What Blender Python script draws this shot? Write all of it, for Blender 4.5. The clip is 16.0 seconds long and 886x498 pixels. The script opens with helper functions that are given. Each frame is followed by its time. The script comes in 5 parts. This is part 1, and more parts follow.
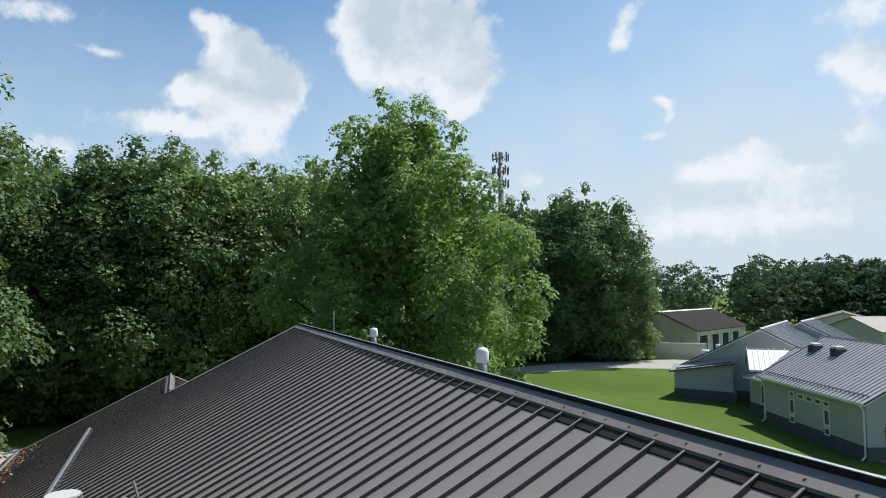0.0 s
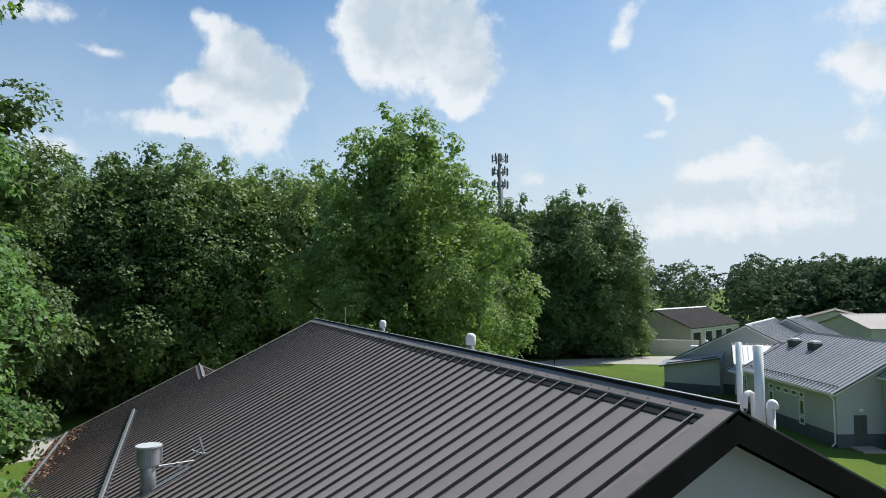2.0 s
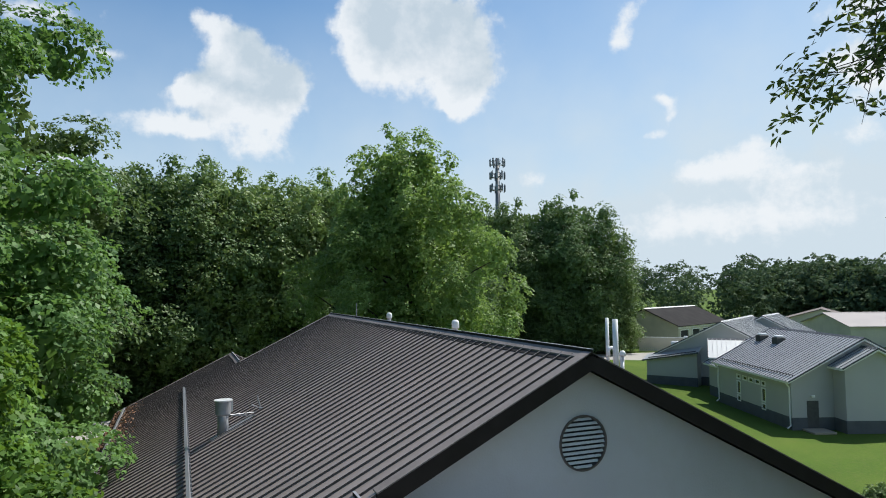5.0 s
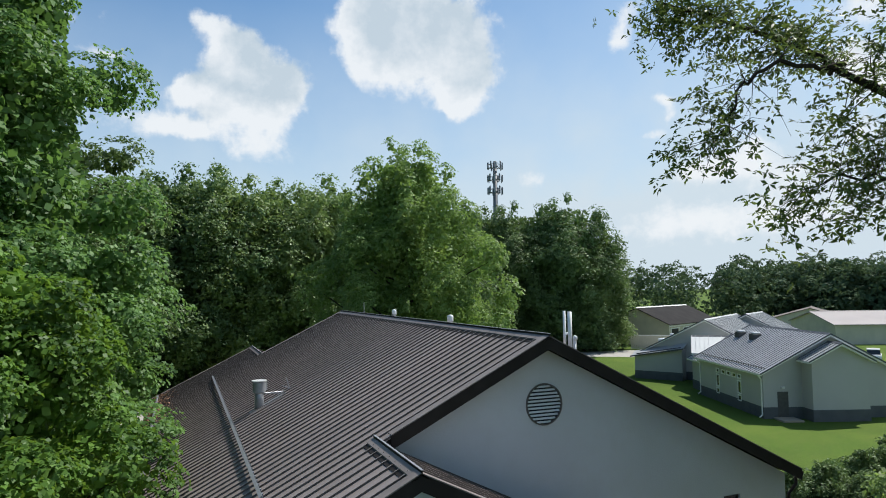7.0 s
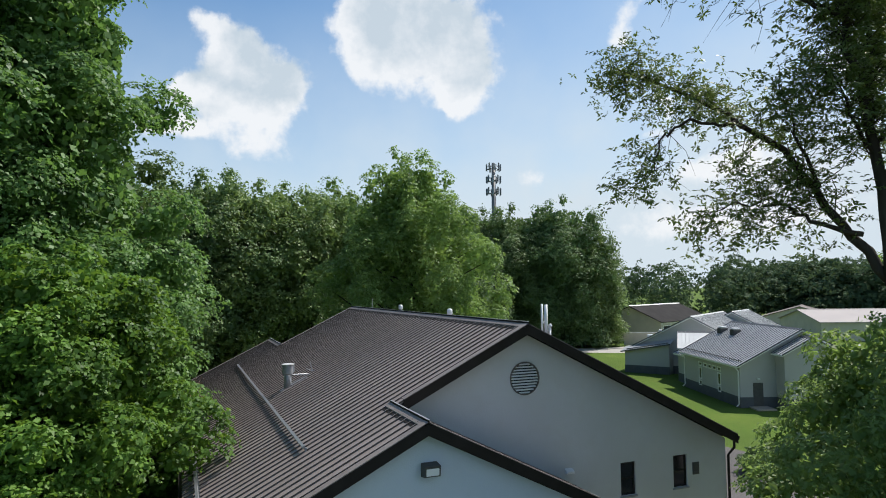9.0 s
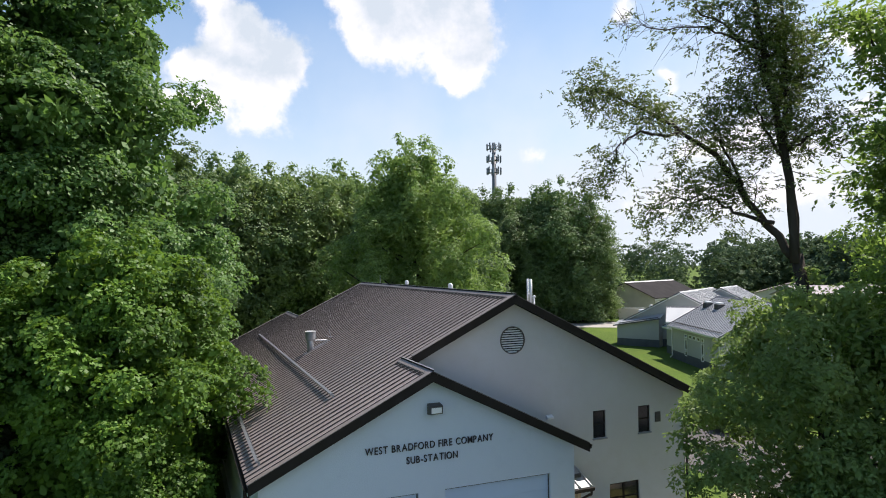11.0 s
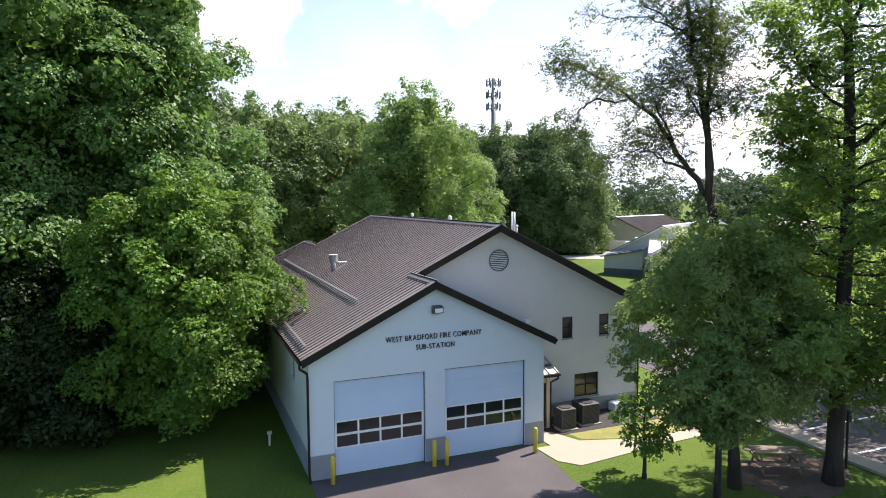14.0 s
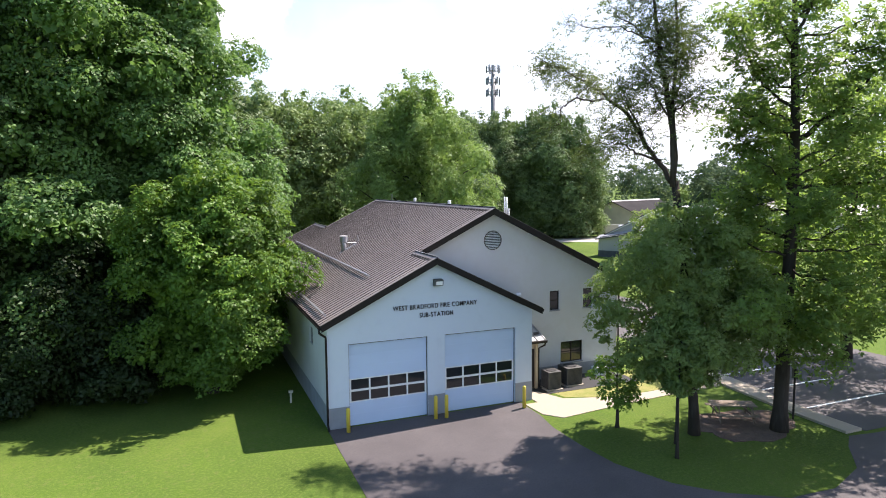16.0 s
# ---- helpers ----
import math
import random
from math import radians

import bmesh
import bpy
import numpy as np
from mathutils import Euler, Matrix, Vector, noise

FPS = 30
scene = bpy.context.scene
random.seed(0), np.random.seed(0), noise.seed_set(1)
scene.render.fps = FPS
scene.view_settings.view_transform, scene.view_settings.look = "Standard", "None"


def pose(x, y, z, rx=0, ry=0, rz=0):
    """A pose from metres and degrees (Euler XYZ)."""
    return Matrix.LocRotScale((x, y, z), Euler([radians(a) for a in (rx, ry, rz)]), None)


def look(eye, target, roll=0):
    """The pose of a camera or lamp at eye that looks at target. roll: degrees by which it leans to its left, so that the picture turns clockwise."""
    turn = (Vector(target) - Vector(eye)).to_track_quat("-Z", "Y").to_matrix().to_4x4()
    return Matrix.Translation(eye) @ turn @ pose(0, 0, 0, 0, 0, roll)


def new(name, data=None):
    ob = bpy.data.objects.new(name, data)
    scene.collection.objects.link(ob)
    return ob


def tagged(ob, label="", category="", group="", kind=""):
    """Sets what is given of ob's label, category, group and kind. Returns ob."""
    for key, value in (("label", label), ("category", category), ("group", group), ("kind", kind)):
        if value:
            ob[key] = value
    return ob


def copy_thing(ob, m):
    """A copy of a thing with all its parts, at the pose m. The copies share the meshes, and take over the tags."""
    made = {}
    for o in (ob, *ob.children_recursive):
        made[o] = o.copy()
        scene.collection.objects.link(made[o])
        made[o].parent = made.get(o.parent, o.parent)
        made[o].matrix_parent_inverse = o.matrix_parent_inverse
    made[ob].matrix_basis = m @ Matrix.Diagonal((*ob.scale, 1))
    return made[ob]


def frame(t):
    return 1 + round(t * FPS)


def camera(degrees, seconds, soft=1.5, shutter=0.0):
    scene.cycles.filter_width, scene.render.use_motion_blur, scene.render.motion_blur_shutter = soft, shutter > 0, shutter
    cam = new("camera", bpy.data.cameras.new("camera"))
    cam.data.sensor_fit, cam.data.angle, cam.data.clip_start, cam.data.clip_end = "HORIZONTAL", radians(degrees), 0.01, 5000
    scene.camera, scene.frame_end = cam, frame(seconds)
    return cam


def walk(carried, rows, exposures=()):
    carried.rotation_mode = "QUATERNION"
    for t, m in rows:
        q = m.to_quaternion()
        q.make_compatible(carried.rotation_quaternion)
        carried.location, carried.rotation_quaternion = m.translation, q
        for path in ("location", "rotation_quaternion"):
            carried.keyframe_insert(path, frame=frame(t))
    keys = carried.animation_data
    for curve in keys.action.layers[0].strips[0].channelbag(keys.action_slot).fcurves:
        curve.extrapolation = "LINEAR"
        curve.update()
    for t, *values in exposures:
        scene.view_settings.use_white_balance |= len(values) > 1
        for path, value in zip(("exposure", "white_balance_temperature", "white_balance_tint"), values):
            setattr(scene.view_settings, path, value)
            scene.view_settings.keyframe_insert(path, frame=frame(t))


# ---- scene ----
cam = camera(68.8, 16.0, soft=1.0)
PATH = [
    (0, (5.166, 0.226, 10.551), (5.923, 2.073, 10.675), -0.4),
    (0.5, (4.935, -0.446, 10.567), (5.689, 1.402, 10.689), -0.4),
    (1, (4.694, -1.191, 10.554), (5.446, 0.658, 10.677), -0.5),
    (1.5, (4.386, -1.885, 10.546), (5.14, -0.037, 10.668), -0.5),
    (2, (4.116, -2.588, 10.534), (4.87, -0.739, 10.655), -0.5),
    (2.5, (3.832, -3.312, 10.513), (4.585, -1.463, 10.636), -0.5),
    (3, (3.558, -4.093, 10.493), (4.311, -2.244, 10.615), -0.5),
    (3.5, (3.294, -4.944, 10.49), (4.045, -3.095, 10.612), -0.5),
    (4, (3.001, -5.718, 10.468), (3.754, -3.869, 10.591), -0.6),
    (6.5, (1.462, -10.116, 10.496), (2.214, -8.267, 10.618), -0.6),
    (7, (1.06, -11.015, 10.474), (1.814, -9.167, 10.597), -0.7),
    (7.5, (0.713, -11.847, 10.468), (1.466, -9.998, 10.591), -0.6),
    (8, (0.313, -12.758, 10.448), (1.068, -10.91, 10.572), -0.6),
    (10.5, (-1.543, -17.309, 10.425), (-0.79, -15.458, 10.503), -0.7),
    (11, (-1.913, -18.167, 10.423), (-1.161, -16.315, 10.473), -0.7),
    (11.5, (-2.293, -19.045, 10.417), (-1.54, -17.193, 10.434), -0.6),
    (12, (-2.654, -19.958, 10.411), (-1.902, -18.105, 10.395), -0.6),
    (12.5, (-3.024, -20.902, 10.425), (-2.272, -19.049, 10.374), -0.5),
    (13, (-3.399, -21.771, 10.444), (-2.648, -19.919, 10.359), -0.5),
    (13.5, (-3.783, -22.681, 10.458), (-3.032, -20.831, 10.339), -0.4),
    (14, (-4.185, -23.583, 10.492), (-3.435, -21.736, 10.338), -0.4),
    (14.5, (-4.575, -24.501, 10.517), (-3.825, -22.656, 10.331), -0.4),
    (15, (-4.929, -25.385, 10.548), (-4.18, -23.541, 10.35), -0.3),
    (15.5, (-5.237, -26.217, 10.574), (-4.49, -24.372, 10.374), -0.4),
    (16, (-5.516, -26.966, 10.583), (-4.77, -25.121, 10.382), -0.5),
]
EXPO = [(0.0, 0.30, 6250, 9), (8.0, 0.30, 6300, 9), (10.5, 0.54, 6550, 15), (13.0, 0.96, 6600, 21), (14.5, 1.20, 6600, 22), (16.0, 1.30, 6600, 22)]
walk(cam, [(t, look(eye, target, roll)) for t, eye, target, roll in PATH], EXPO)

# ---- world, sun ----
SUN = Vector((3.19, 0.76, 4.5)).normalized()
world = bpy.data.worlds.new("world")
scene.world = world
world.use_nodes = True
WN, WL = world.node_tree.nodes, world.node_tree.links
WN.clear()


def wnode(kind, **vals):
    n = WN.new(kind)
    for k, v in vals.items():
        if k == "op":
            n.operation = v
        elif k == "clamp":
            n.use_clamp = v
    return n


def wmath(op, a, b=None, clamp=False):
    n = wnode("ShaderNodeMath", op=op, clamp=clamp)
    for i, v in enumerate((a, b)):
        if v is None:
            continue
        if isinstance(v, (int, float)):
            n.inputs[i].default_value = v
        else:
            WL.new(v, n.inputs[i])
    return n.outputs[0]


def wvec(op, a, b):
    n = wnode("ShaderNodeVectorMath", op=op)
    for i, v in enumerate((a, b)):
        if isinstance(v, tuple):
            n.inputs[i].default_value = v
        elif v is not None:
            WL.new(v, n.inputs[i])
    return n.outputs["Value"] if op in ("LENGTH", "DOT_PRODUCT") else n.outputs[0]


sky = WN.new("ShaderNodeTexSky")
sky.sky_type = "NISHITA"
sky.sun_disc = False
sky.sun_elevation = math.asin(SUN.z)
sky.sun_rotation = math.atan2(SUN.x, SUN.y)
sky.altitude = 100
sky.air_density, sky.dust_density, sky.ozone_density = 1.0, 0.6, 1.6
coord = WN.new("ShaderNodeTexCoord").outputs["Generated"]
split = WN.new("ShaderNodeSeparateXYZ")
WL.new(coord, split.inputs[0])
DEG = 180 / math.pi
azimuth = wmath("MULTIPLY", wmath("ARCTAN2", split.outputs[0], split.outputs[1]), DEG)
height = wmath("MULTIPLY", wmath("ARCSINE", split.outputs[2]), DEG)
flat = WN.new("ShaderNodeCombineXYZ")
WL.new(azimuth, flat.inputs[0])
WL.new(height, flat.inputs[1])


def wnoise(scale, detail, rough=0.55, src=None):
    n = WN.new("ShaderNodeTexNoise")
    n.inputs["Scale"].default_value = scale
    n.inputs["Detail"].default_value = detail
    n.inputs["Roughness"].default_value = rough
    WL.new(src or flat.outputs[0], n.inputs["Vector"])
    return n


# clouds: azimuth, elevation, half width and half height in degrees
HEAPS = [
    (3.7, 20.5, 1.9, 1.3), (3.6, 18.3, 1.8, 1.4), (-0.2, 16.2, 1.3, 1.0), (0.4, 13.4, 2.2, 0.8), (5.9, 18.9, 2.5, 1.9), (8.9, 17.6, 1.7, 1.3), (0.9, 16.6, 1.3, 1.0),
    (7.4, 15.6, 2.0, 2.0), (5.2, 15.6, 2.2, 1.5), (2.8, 15.4, 1.5, 1.0), (14.6, 22.4, 2.0, 2.4),
    (18.4, 23.6, 3.8, 2.4), (23.8, 22.6, 3.4, 2.4), (15.8, 19.8, 2.2, 2.2), (20.4, 19.6, 3.6, 2.8),
    (25.1, 18.4, 2.2, 2.3), (23.6, 16.2, 1.8, 1.0), (55.4, 16.4, 2.2, 1.1), (57.4, 15.0, 2.6, 1.6),
]
WISPS = [
    (5.8, 12.4, 3.4, 1.7), (-2.8, 13.6, 3.6, 1.1), (-9.0, 10.9, 2.4, 1.7), (-10.8, 20.6, 4.2, 1.1),
    (-6.0, 18.5, 1.6, 0.5), (38.9, 22.8, 1.3, 1.4), (38.0, 20.6, 1.1, 1.2), (41.4, 15.4, 1.5, 0.6),
    (42.2, 14.2, 0.8, 0.8), (40.8, 12.8, 1.2, 0.5), (48.4, 10.9, 1.5, 1.0), (46.2, 9.9, 2.8, 1.0),
    (44.0, 9.2, 2.4, 0.9), (50.6, 8.8, 3.2, 1.0), (56.2, 19.8, 3.0, 1.9), (55.6, 11.4, 1.8, 1.4),
    (51.0, 5.6, 7.0, 2.2), (42.0, 5.0, 5.0, 1.8), (1.8, 21.8, 1.6, 0.9), (30.2, 9.4, 1.4, 0.9),
]
warp = wnoise(0.34, 6.0, 0.55)
warped = wvec("ADD", flat.outputs[0], wvec("MULTIPLY", wvec("SUBTRACT", warp.outputs["Color"], (0.5, 0.5, 0.5)), (2.3, 1.9, 0.0)))


def heaped(rows, dx=0.0, dy=0.0, strength=1.0):
    """Soft mounds that melt into one another."""
    total = None
    for az, el, rx, ry in rows:
        r = wvec("LENGTH", wvec("DIVIDE", wvec("SUBTRACT", warped, (az + dx, el + dy, 0.0)), (rx, ry, 1.0)), None)
        one = wmath("MULTIPLY", wmath("EXPONENT", wmath("MULTIPLY", wmath("MULTIPLY", r, r), -0.9)), strength)
        total = one if total is None else wmath("ADD", total, one)
    return total


mass = wmath("ADD", heaped(HEAPS), heaped(WISPS, strength=0.62))
low = heaped(HEAPS, 1.1, 1.3)
# fair-weather clouds over the rest of the sky
rest = wmath("MULTIPLY", wmath("SUBTRACT", wnoise(0.055, 5.0).outputs["Fac"], 0.64), 4.0)
side = wmath("MULTIPLY", wmath("SUBTRACT", wmath("ABSOLUTE", wmath("SUBTRACT", azimuth, 22.0)), 42.0), 0.1, clamp=True)
overhead = wmath("MULTIPLY", wmath("SUBTRACT", height, 26.0), 0.12, clamp=True)
rest = wmath("MULTIPLY", rest, wmath("MAXIMUM", side, overhead))
mass = wmath("MAXIMUM", mass, rest)
billow = wmath("SUBTRACT", wnoise(0.62, 9.0, 0.62).outputs["Fac"], 0.5)
mass = wmath("ADD", mass, wmath("MULTIPLY", billow, 1.05))
cover = WN.new("ShaderNodeMapRange")
cover.interpolation_type = "SMOOTHSTEP"
cover.inputs["From Min"].default_value, cover.inputs["From Max"].default_value = 0.26, 0.82
WL.new(mass, cover.inputs["Value"])
# thin veil of haze that thickens towards the horizon
veil = WN.new("ShaderNodeMapRange")
veil.inputs["From Min"].default_value, veil.inputs["From Max"].default_value = 24.0, 3.0
veil.inputs["To Min"].default_value, veil.inputs["To Max"].default_value = 0.05, 0.95
WL.new(height, veil.inputs["Value"])
# paler towards the sun, a clear deep blue away from it
toward = wmath("MULTIPLY", wmath("ADD", wvec("DOT_PRODUCT", coord, tuple(SUN)), 0.34), 2.1, clamp=True)
glow = wmath("MULTIPLY", wmath("MULTIPLY", wmath("SUBTRACT", azimuth, 4.0), 1 / 45, clamp=True), 0.28)
veil_n = wmath("MULTIPLY", wmath("ADD", veil.outputs[0], glow), wmath("MULTIPLY", toward, wmath("ADD", wmath("MULTIPLY", wnoise(0.12, 4.0).outputs["Fac"], 0.9), 0.55)), clamp=True)
sky_gain = WN.new("ShaderNodeMix")
sky_gain.data_type = "RGBA"
sky_gain.blend_type = "MULTIPLY"
sky_gain.inputs[0].default_value = 1.0
sky_gain.inputs[7].default_value = (0.125, 0.165, 0.18, 1)
WL.new(sky.outputs[0], sky_gain.inputs[6])
hazed = WN.new("ShaderNodeMix")
hazed.data_type = "RGBA"
hazed.inputs[7].default_value = (0.88, 1.00, 1.08, 1)
WL.new(veil_n, hazed.inputs[0])
WL.new(sky_gain.outputs[2], hazed.inputs[6])
tone = WN.new("ShaderNodeMapRange")
tone.inputs["From Min"].default_value, tone.inputs["From Max"].default_value = 0.0, 1.0
lit = wmath("SUBTRACT", 1.30, wmath("MULTIPLY", low, 0.85))
lit = wmath("ADD", lit, wmath("MULTIPLY", billow, 1.5))
WL.new(lit, tone.inputs["Value"])
cloud_col = WN.new("ShaderNodeMix")
cloud_col.data_type = "RGBA"
cloud_col.inputs[6].default_value = (0.78, 0.89, 0.97, 1)
cloud_col.inputs[7].default_value = (1.20, 1.22, 1.23, 1)
WL.new(tone.outputs[0], cloud_col.inputs[0])
final = WN.new("ShaderNodeMix")
final.data_type = "RGBA"
WL.new(wmath("MULTIPLY", cover.outputs[0], 0.94), final.inputs[0])
WL.new(hazed.outputs[2], final.inputs[6])
WL.new(cloud_col.outputs[2], final.inputs[7])
back = WN.new("ShaderNodeBackground")
back.inputs["Strength"].default_value = 0.60
WL.new(final.outputs[2], back.inputs["Color"])
wout = WN.new("ShaderNodeOutputWorld")
WL.new(back.outputs[0], wout.inputs["Surface"])

sun_data = bpy.data.lights.new("sun", "SUN")
sun_data.energy, sun_data.angle, sun_data.color = 4.8, radians(0.55), (1.0, 0.95, 0.86)
sun = new("sun", sun_data)
sun.matrix_world = look(SUN * 60, (0, 0, 0))


# ---- materials ----
def material(name, base, rough=0.6, metal=0.0, vary=(), bump=0.0, bump_scale=30.0, island=0.0, spec=0.5, each=0.0, stretch=(1, 1, 1), coat=0.0):
    """Principled surface. vary: rows of (scale, second colour, amount, low, high) laid over the base by noise."""
    m = bpy.data.materials.new(name)
    m.use_nodes = True
    nt = m.node_tree
    n, l = nt.nodes, nt.links
    p = n["Principled BSDF"]
    p.inputs["Roughness"].default_value = rough
    p.inputs["Metallic"].default_value = metal
    p.inputs["Specular IOR Level"].default_value = spec
    p.inputs["Coat Weight"].default_value = coat
    geo = n.new("ShaderNodeNewGeometry")
    pos = n.new("ShaderNodeVectorMath")
    pos.operation = "MULTIPLY"
    pos.inputs[1].default_value = stretch
    l.new(geo.outputs["Position"], pos.inputs[0])
    rgb = n.new("ShaderNodeRGB")
    rgb.outputs[0].default_value = (*base, 1)
    col = rgb.outputs[0]
    for scale, second, amount, lo, hi in vary:
        t = n.new("ShaderNodeTexNoise")
        t.inputs["Scale"].default_value, t.inputs["Detail"].default_value = scale, 5.0
        l.new(pos.outputs[0], t.inputs["Vector"])
        r = n.new("ShaderNodeMapRange")
        r.inputs["From Min"].default_value, r.inputs["From Max"].default_value = lo, hi
        r.inputs["To Max"].default_value = amount
        l.new(t.outputs["Fac"], r.inputs["Value"])
        mix = n.new("ShaderNodeMix")
        mix.data_type = "RGBA"
        mix.inputs[7].default_value = (*second, 1)
        l.new(r.outputs[0], mix.inputs[0])
        l.new(col, mix.inputs[6])
        col = mix.outputs[2]
    for source, amount in (("island", island), ("each", each)):
        if not amount:
            continue
        hsv = n.new("ShaderNodeHueSaturation")
        r = n.new("ShaderNodeMapRange")
        r.inputs["To Min"].default_value, r.inputs["To Max"].default_value = 1 - amount, 1 + amount
        if source == "island":
            l.new(geo.outputs["Random Per Island"], r.inputs["Value"])
        else:
            l.new(n.new("ShaderNodeObjectInfo").outputs["Random"], r.inputs["Value"])
        l.new(r.outputs[0], hsv.inputs["Value"])
        l.new(col, hsv.inputs["Color"])
        col = hsv.outputs[0]
    l.new(col, p.inputs["Base Color"])
    if bump:
        t = n.new("ShaderNodeTexNoise")
        t.inputs["Scale"].default_value, t.inputs["Detail"].default_value = bump_scale, 6.0
        l.new(pos.outputs[0], t.inputs["Vector"])
        b = n.new("ShaderNodeBump")
        b.inputs["Strength"].default_value, b.inputs["Distance"].default_value = bump, 0.02
        l.new(t.outputs["Fac"], b.inputs["Height"])
        l.new(b.outputs[0], p.inputs["Normal"])
    return m


def leaf_material(name, dark, light, through_col, share=0.35, hue=0.01, spec=0.20):
    m = bpy.data.materials.new(name)
    m.use_nodes = True
    n, l = m.node_tree.nodes, m.node_tree.links
    p = n["Principled BSDF"]
    p.inputs["Roughness"].default_value = 0.5
    p.inputs["Specular IOR Level"].default_value = spec
    geo = n.new("ShaderNodeNewGeometry")
    mix = n.new("ShaderNodeMix")
    mix.data_type = "RGBA"
    mix.inputs[6].default_value = (*dark, 1)
    mix.inputs[7].default_value = (*light, 1)
    t = n.new("ShaderNodeTexNoise")
    t.inputs["Scale"].default_value = 0.45
    l.new(geo.outputs["Position"], t.inputs["Vector"])
    add = n.new("ShaderNodeMath")
    add.operation = "MULTIPLY_ADD"
    add.inputs[1].default_value = 0.38
    l.new(geo.outputs["Random Per Island"], add.inputs[0])
    rr = n.new("ShaderNodeMapRange")
    rr.inputs["From Min"].default_value, rr.inputs["From Max"].default_value = 0.3, 0.7
    rr.inputs["To Min"].default_value, rr.inputs["To Max"].default_value = 0.0, 0.62
    l.new(t.outputs["Fac"], rr.inputs["Value"])
    l.new(rr.outputs[0], add.inputs[2])
    l.new(add.outputs[0], mix.inputs[0])
    hsv = n.new("ShaderNodeHueSaturation")
    hr = n.new("ShaderNodeMapRange")
    hr.inputs["To Min"].default_value, hr.inputs["To Max"].default_value = 0.5 - hue, 0.5 + hue
    l.new(n.new("ShaderNodeObjectInfo").outputs["Random"], hr.inputs["Value"])
    l.new(hr.outputs[0], hsv.inputs["Hue"])
    l.new(mix.outputs[2], hsv.inputs["Color"])
    l.new(hsv.outputs[0], p.inputs["Base Color"])
    tr = n.new("ShaderNodeBsdfTranslucent")
    tr.inputs["Color"].default_value = (*through_col, 1)
    sh = n.new("ShaderNodeMixShader")
    sh.inputs[0].default_value = share
    l.new(p.outputs[0], sh.inputs[1])
    l.new(tr.outputs[0], sh.inputs[2])
    l.new(sh.outputs[0], n["Material Output"].inputs["Surface"])
    return m


M_FRONT = material("pale_blue_stucco", (0.58, 0.65, 0.73), 0.85, vary=((0.35, (0.53, 0.59, 0.67), 0.5, 0.45, 0.75), (5.0, (0.60, 0.66, 0.74), 0.4, 0.4, 0.7), (1.6, (0.50, 0.56, 0.64), 0.45, 0.55, 0.78)), bump=0.35, bump_scale=26)
M_WALL = material("painted_stucco", (0.55, 0.565, 0.59), 0.85, vary=((0.35, (0.46, 0.47, 0.48), 0.6, 0.45, 0.75), (2.0, (0.49, 0.49, 0.49), 0.4, 0.5, 0.75), (5.0, (0.52, 0.53, 0.54), 0.4, 0.4, 0.7)), bump=0.25, bump_scale=26)
M_PLINTH2 = material("dark_block", (0.10, 0.108, 0.115), 0.85, vary=((1.5, (0.07, 0.075, 0.08), 0.6, 0.4, 0.7),), bump=0.3, bump_scale=20)
M_PLINTH = material("painted_block", (0.27, 0.29, 0.32), 0.8, vary=((1.5, (0.20, 0.21, 0.22), 0.6, 0.4, 0.7),), bump=0.3, bump_scale=20)
M_ROOF = material("bronze_metal_roof", (0.240, 0.203, 0.188), 0.46, 0.0, vary=((0.25, (0.195, 0.17, 0.158), 0.6, 0.4, 0.7), (6.0, (0.20, 0.175, 0.163), 0.4, 0.5, 0.75), (1.3, (0.265, 0.24, 0.225), 0.4, 0.55, 0.75)), each=0.07, spec=0.5)
# painted shade for the roof ribs' sides; also the vent ring's dark bronze
M_RIBSHADE_RING = material("bronze_rib_shade_and_vent_ring", (0.12, 0.105, 0.098), 0.5, 0.0, vary=((3.0, (0.09, 0.08, 0.073), 0.6, 0.45, 0.7),), spec=0.3)
M_TRIM = material("dark_bronze_trim", (0.02, 0.016, 0.014), 0.65, 0.0, vary=((2.0, (0.032, 0.027, 0.025), 0.6, 0.45, 0.7),), spec=0.2)
M_CAP = material("ridge_cap_metal", (0.21, 0.18, 0.168), 0.5, 0.0, vary=((1.2, (0.11, 0.095, 0.088), 0.6, 0.4, 0.7), (9, (0.22, 0.19, 0.175), 0.5, 0.5, 0.7)), spec=0.35)
M_DOOR = material("pale_blue_door", (0.50, 0.62, 0.79), 0.5, vary=((0.8, (0.45, 0.56, 0.72), 0.5, 0.4, 0.7),), each=0.02)
M_DARK = material("dark_interior", (0.03, 0.03, 0.03), 0.9)
M_CONCRETE = material("concrete", (0.35, 0.295, 0.225), 0.9, vary=((0.9, (0.32, 0.28, 0.22), 0.6, 0.4, 0.7), (12, (0.40, 0.34, 0.27), 0.4, 0.45, 0.7)), bump=0.2, bump_scale=40)
M_ASPHALT = material("asphalt", (0.066, 0.057, 0.057), 0.85, vary=((0.35, (0.10, 0.088, 0.086), 0.7, 0.4, 0.7), (14, (0.05, 0.048, 0.05), 0.6, 0.45, 0.7)), bump=0.35, bump_scale=60)
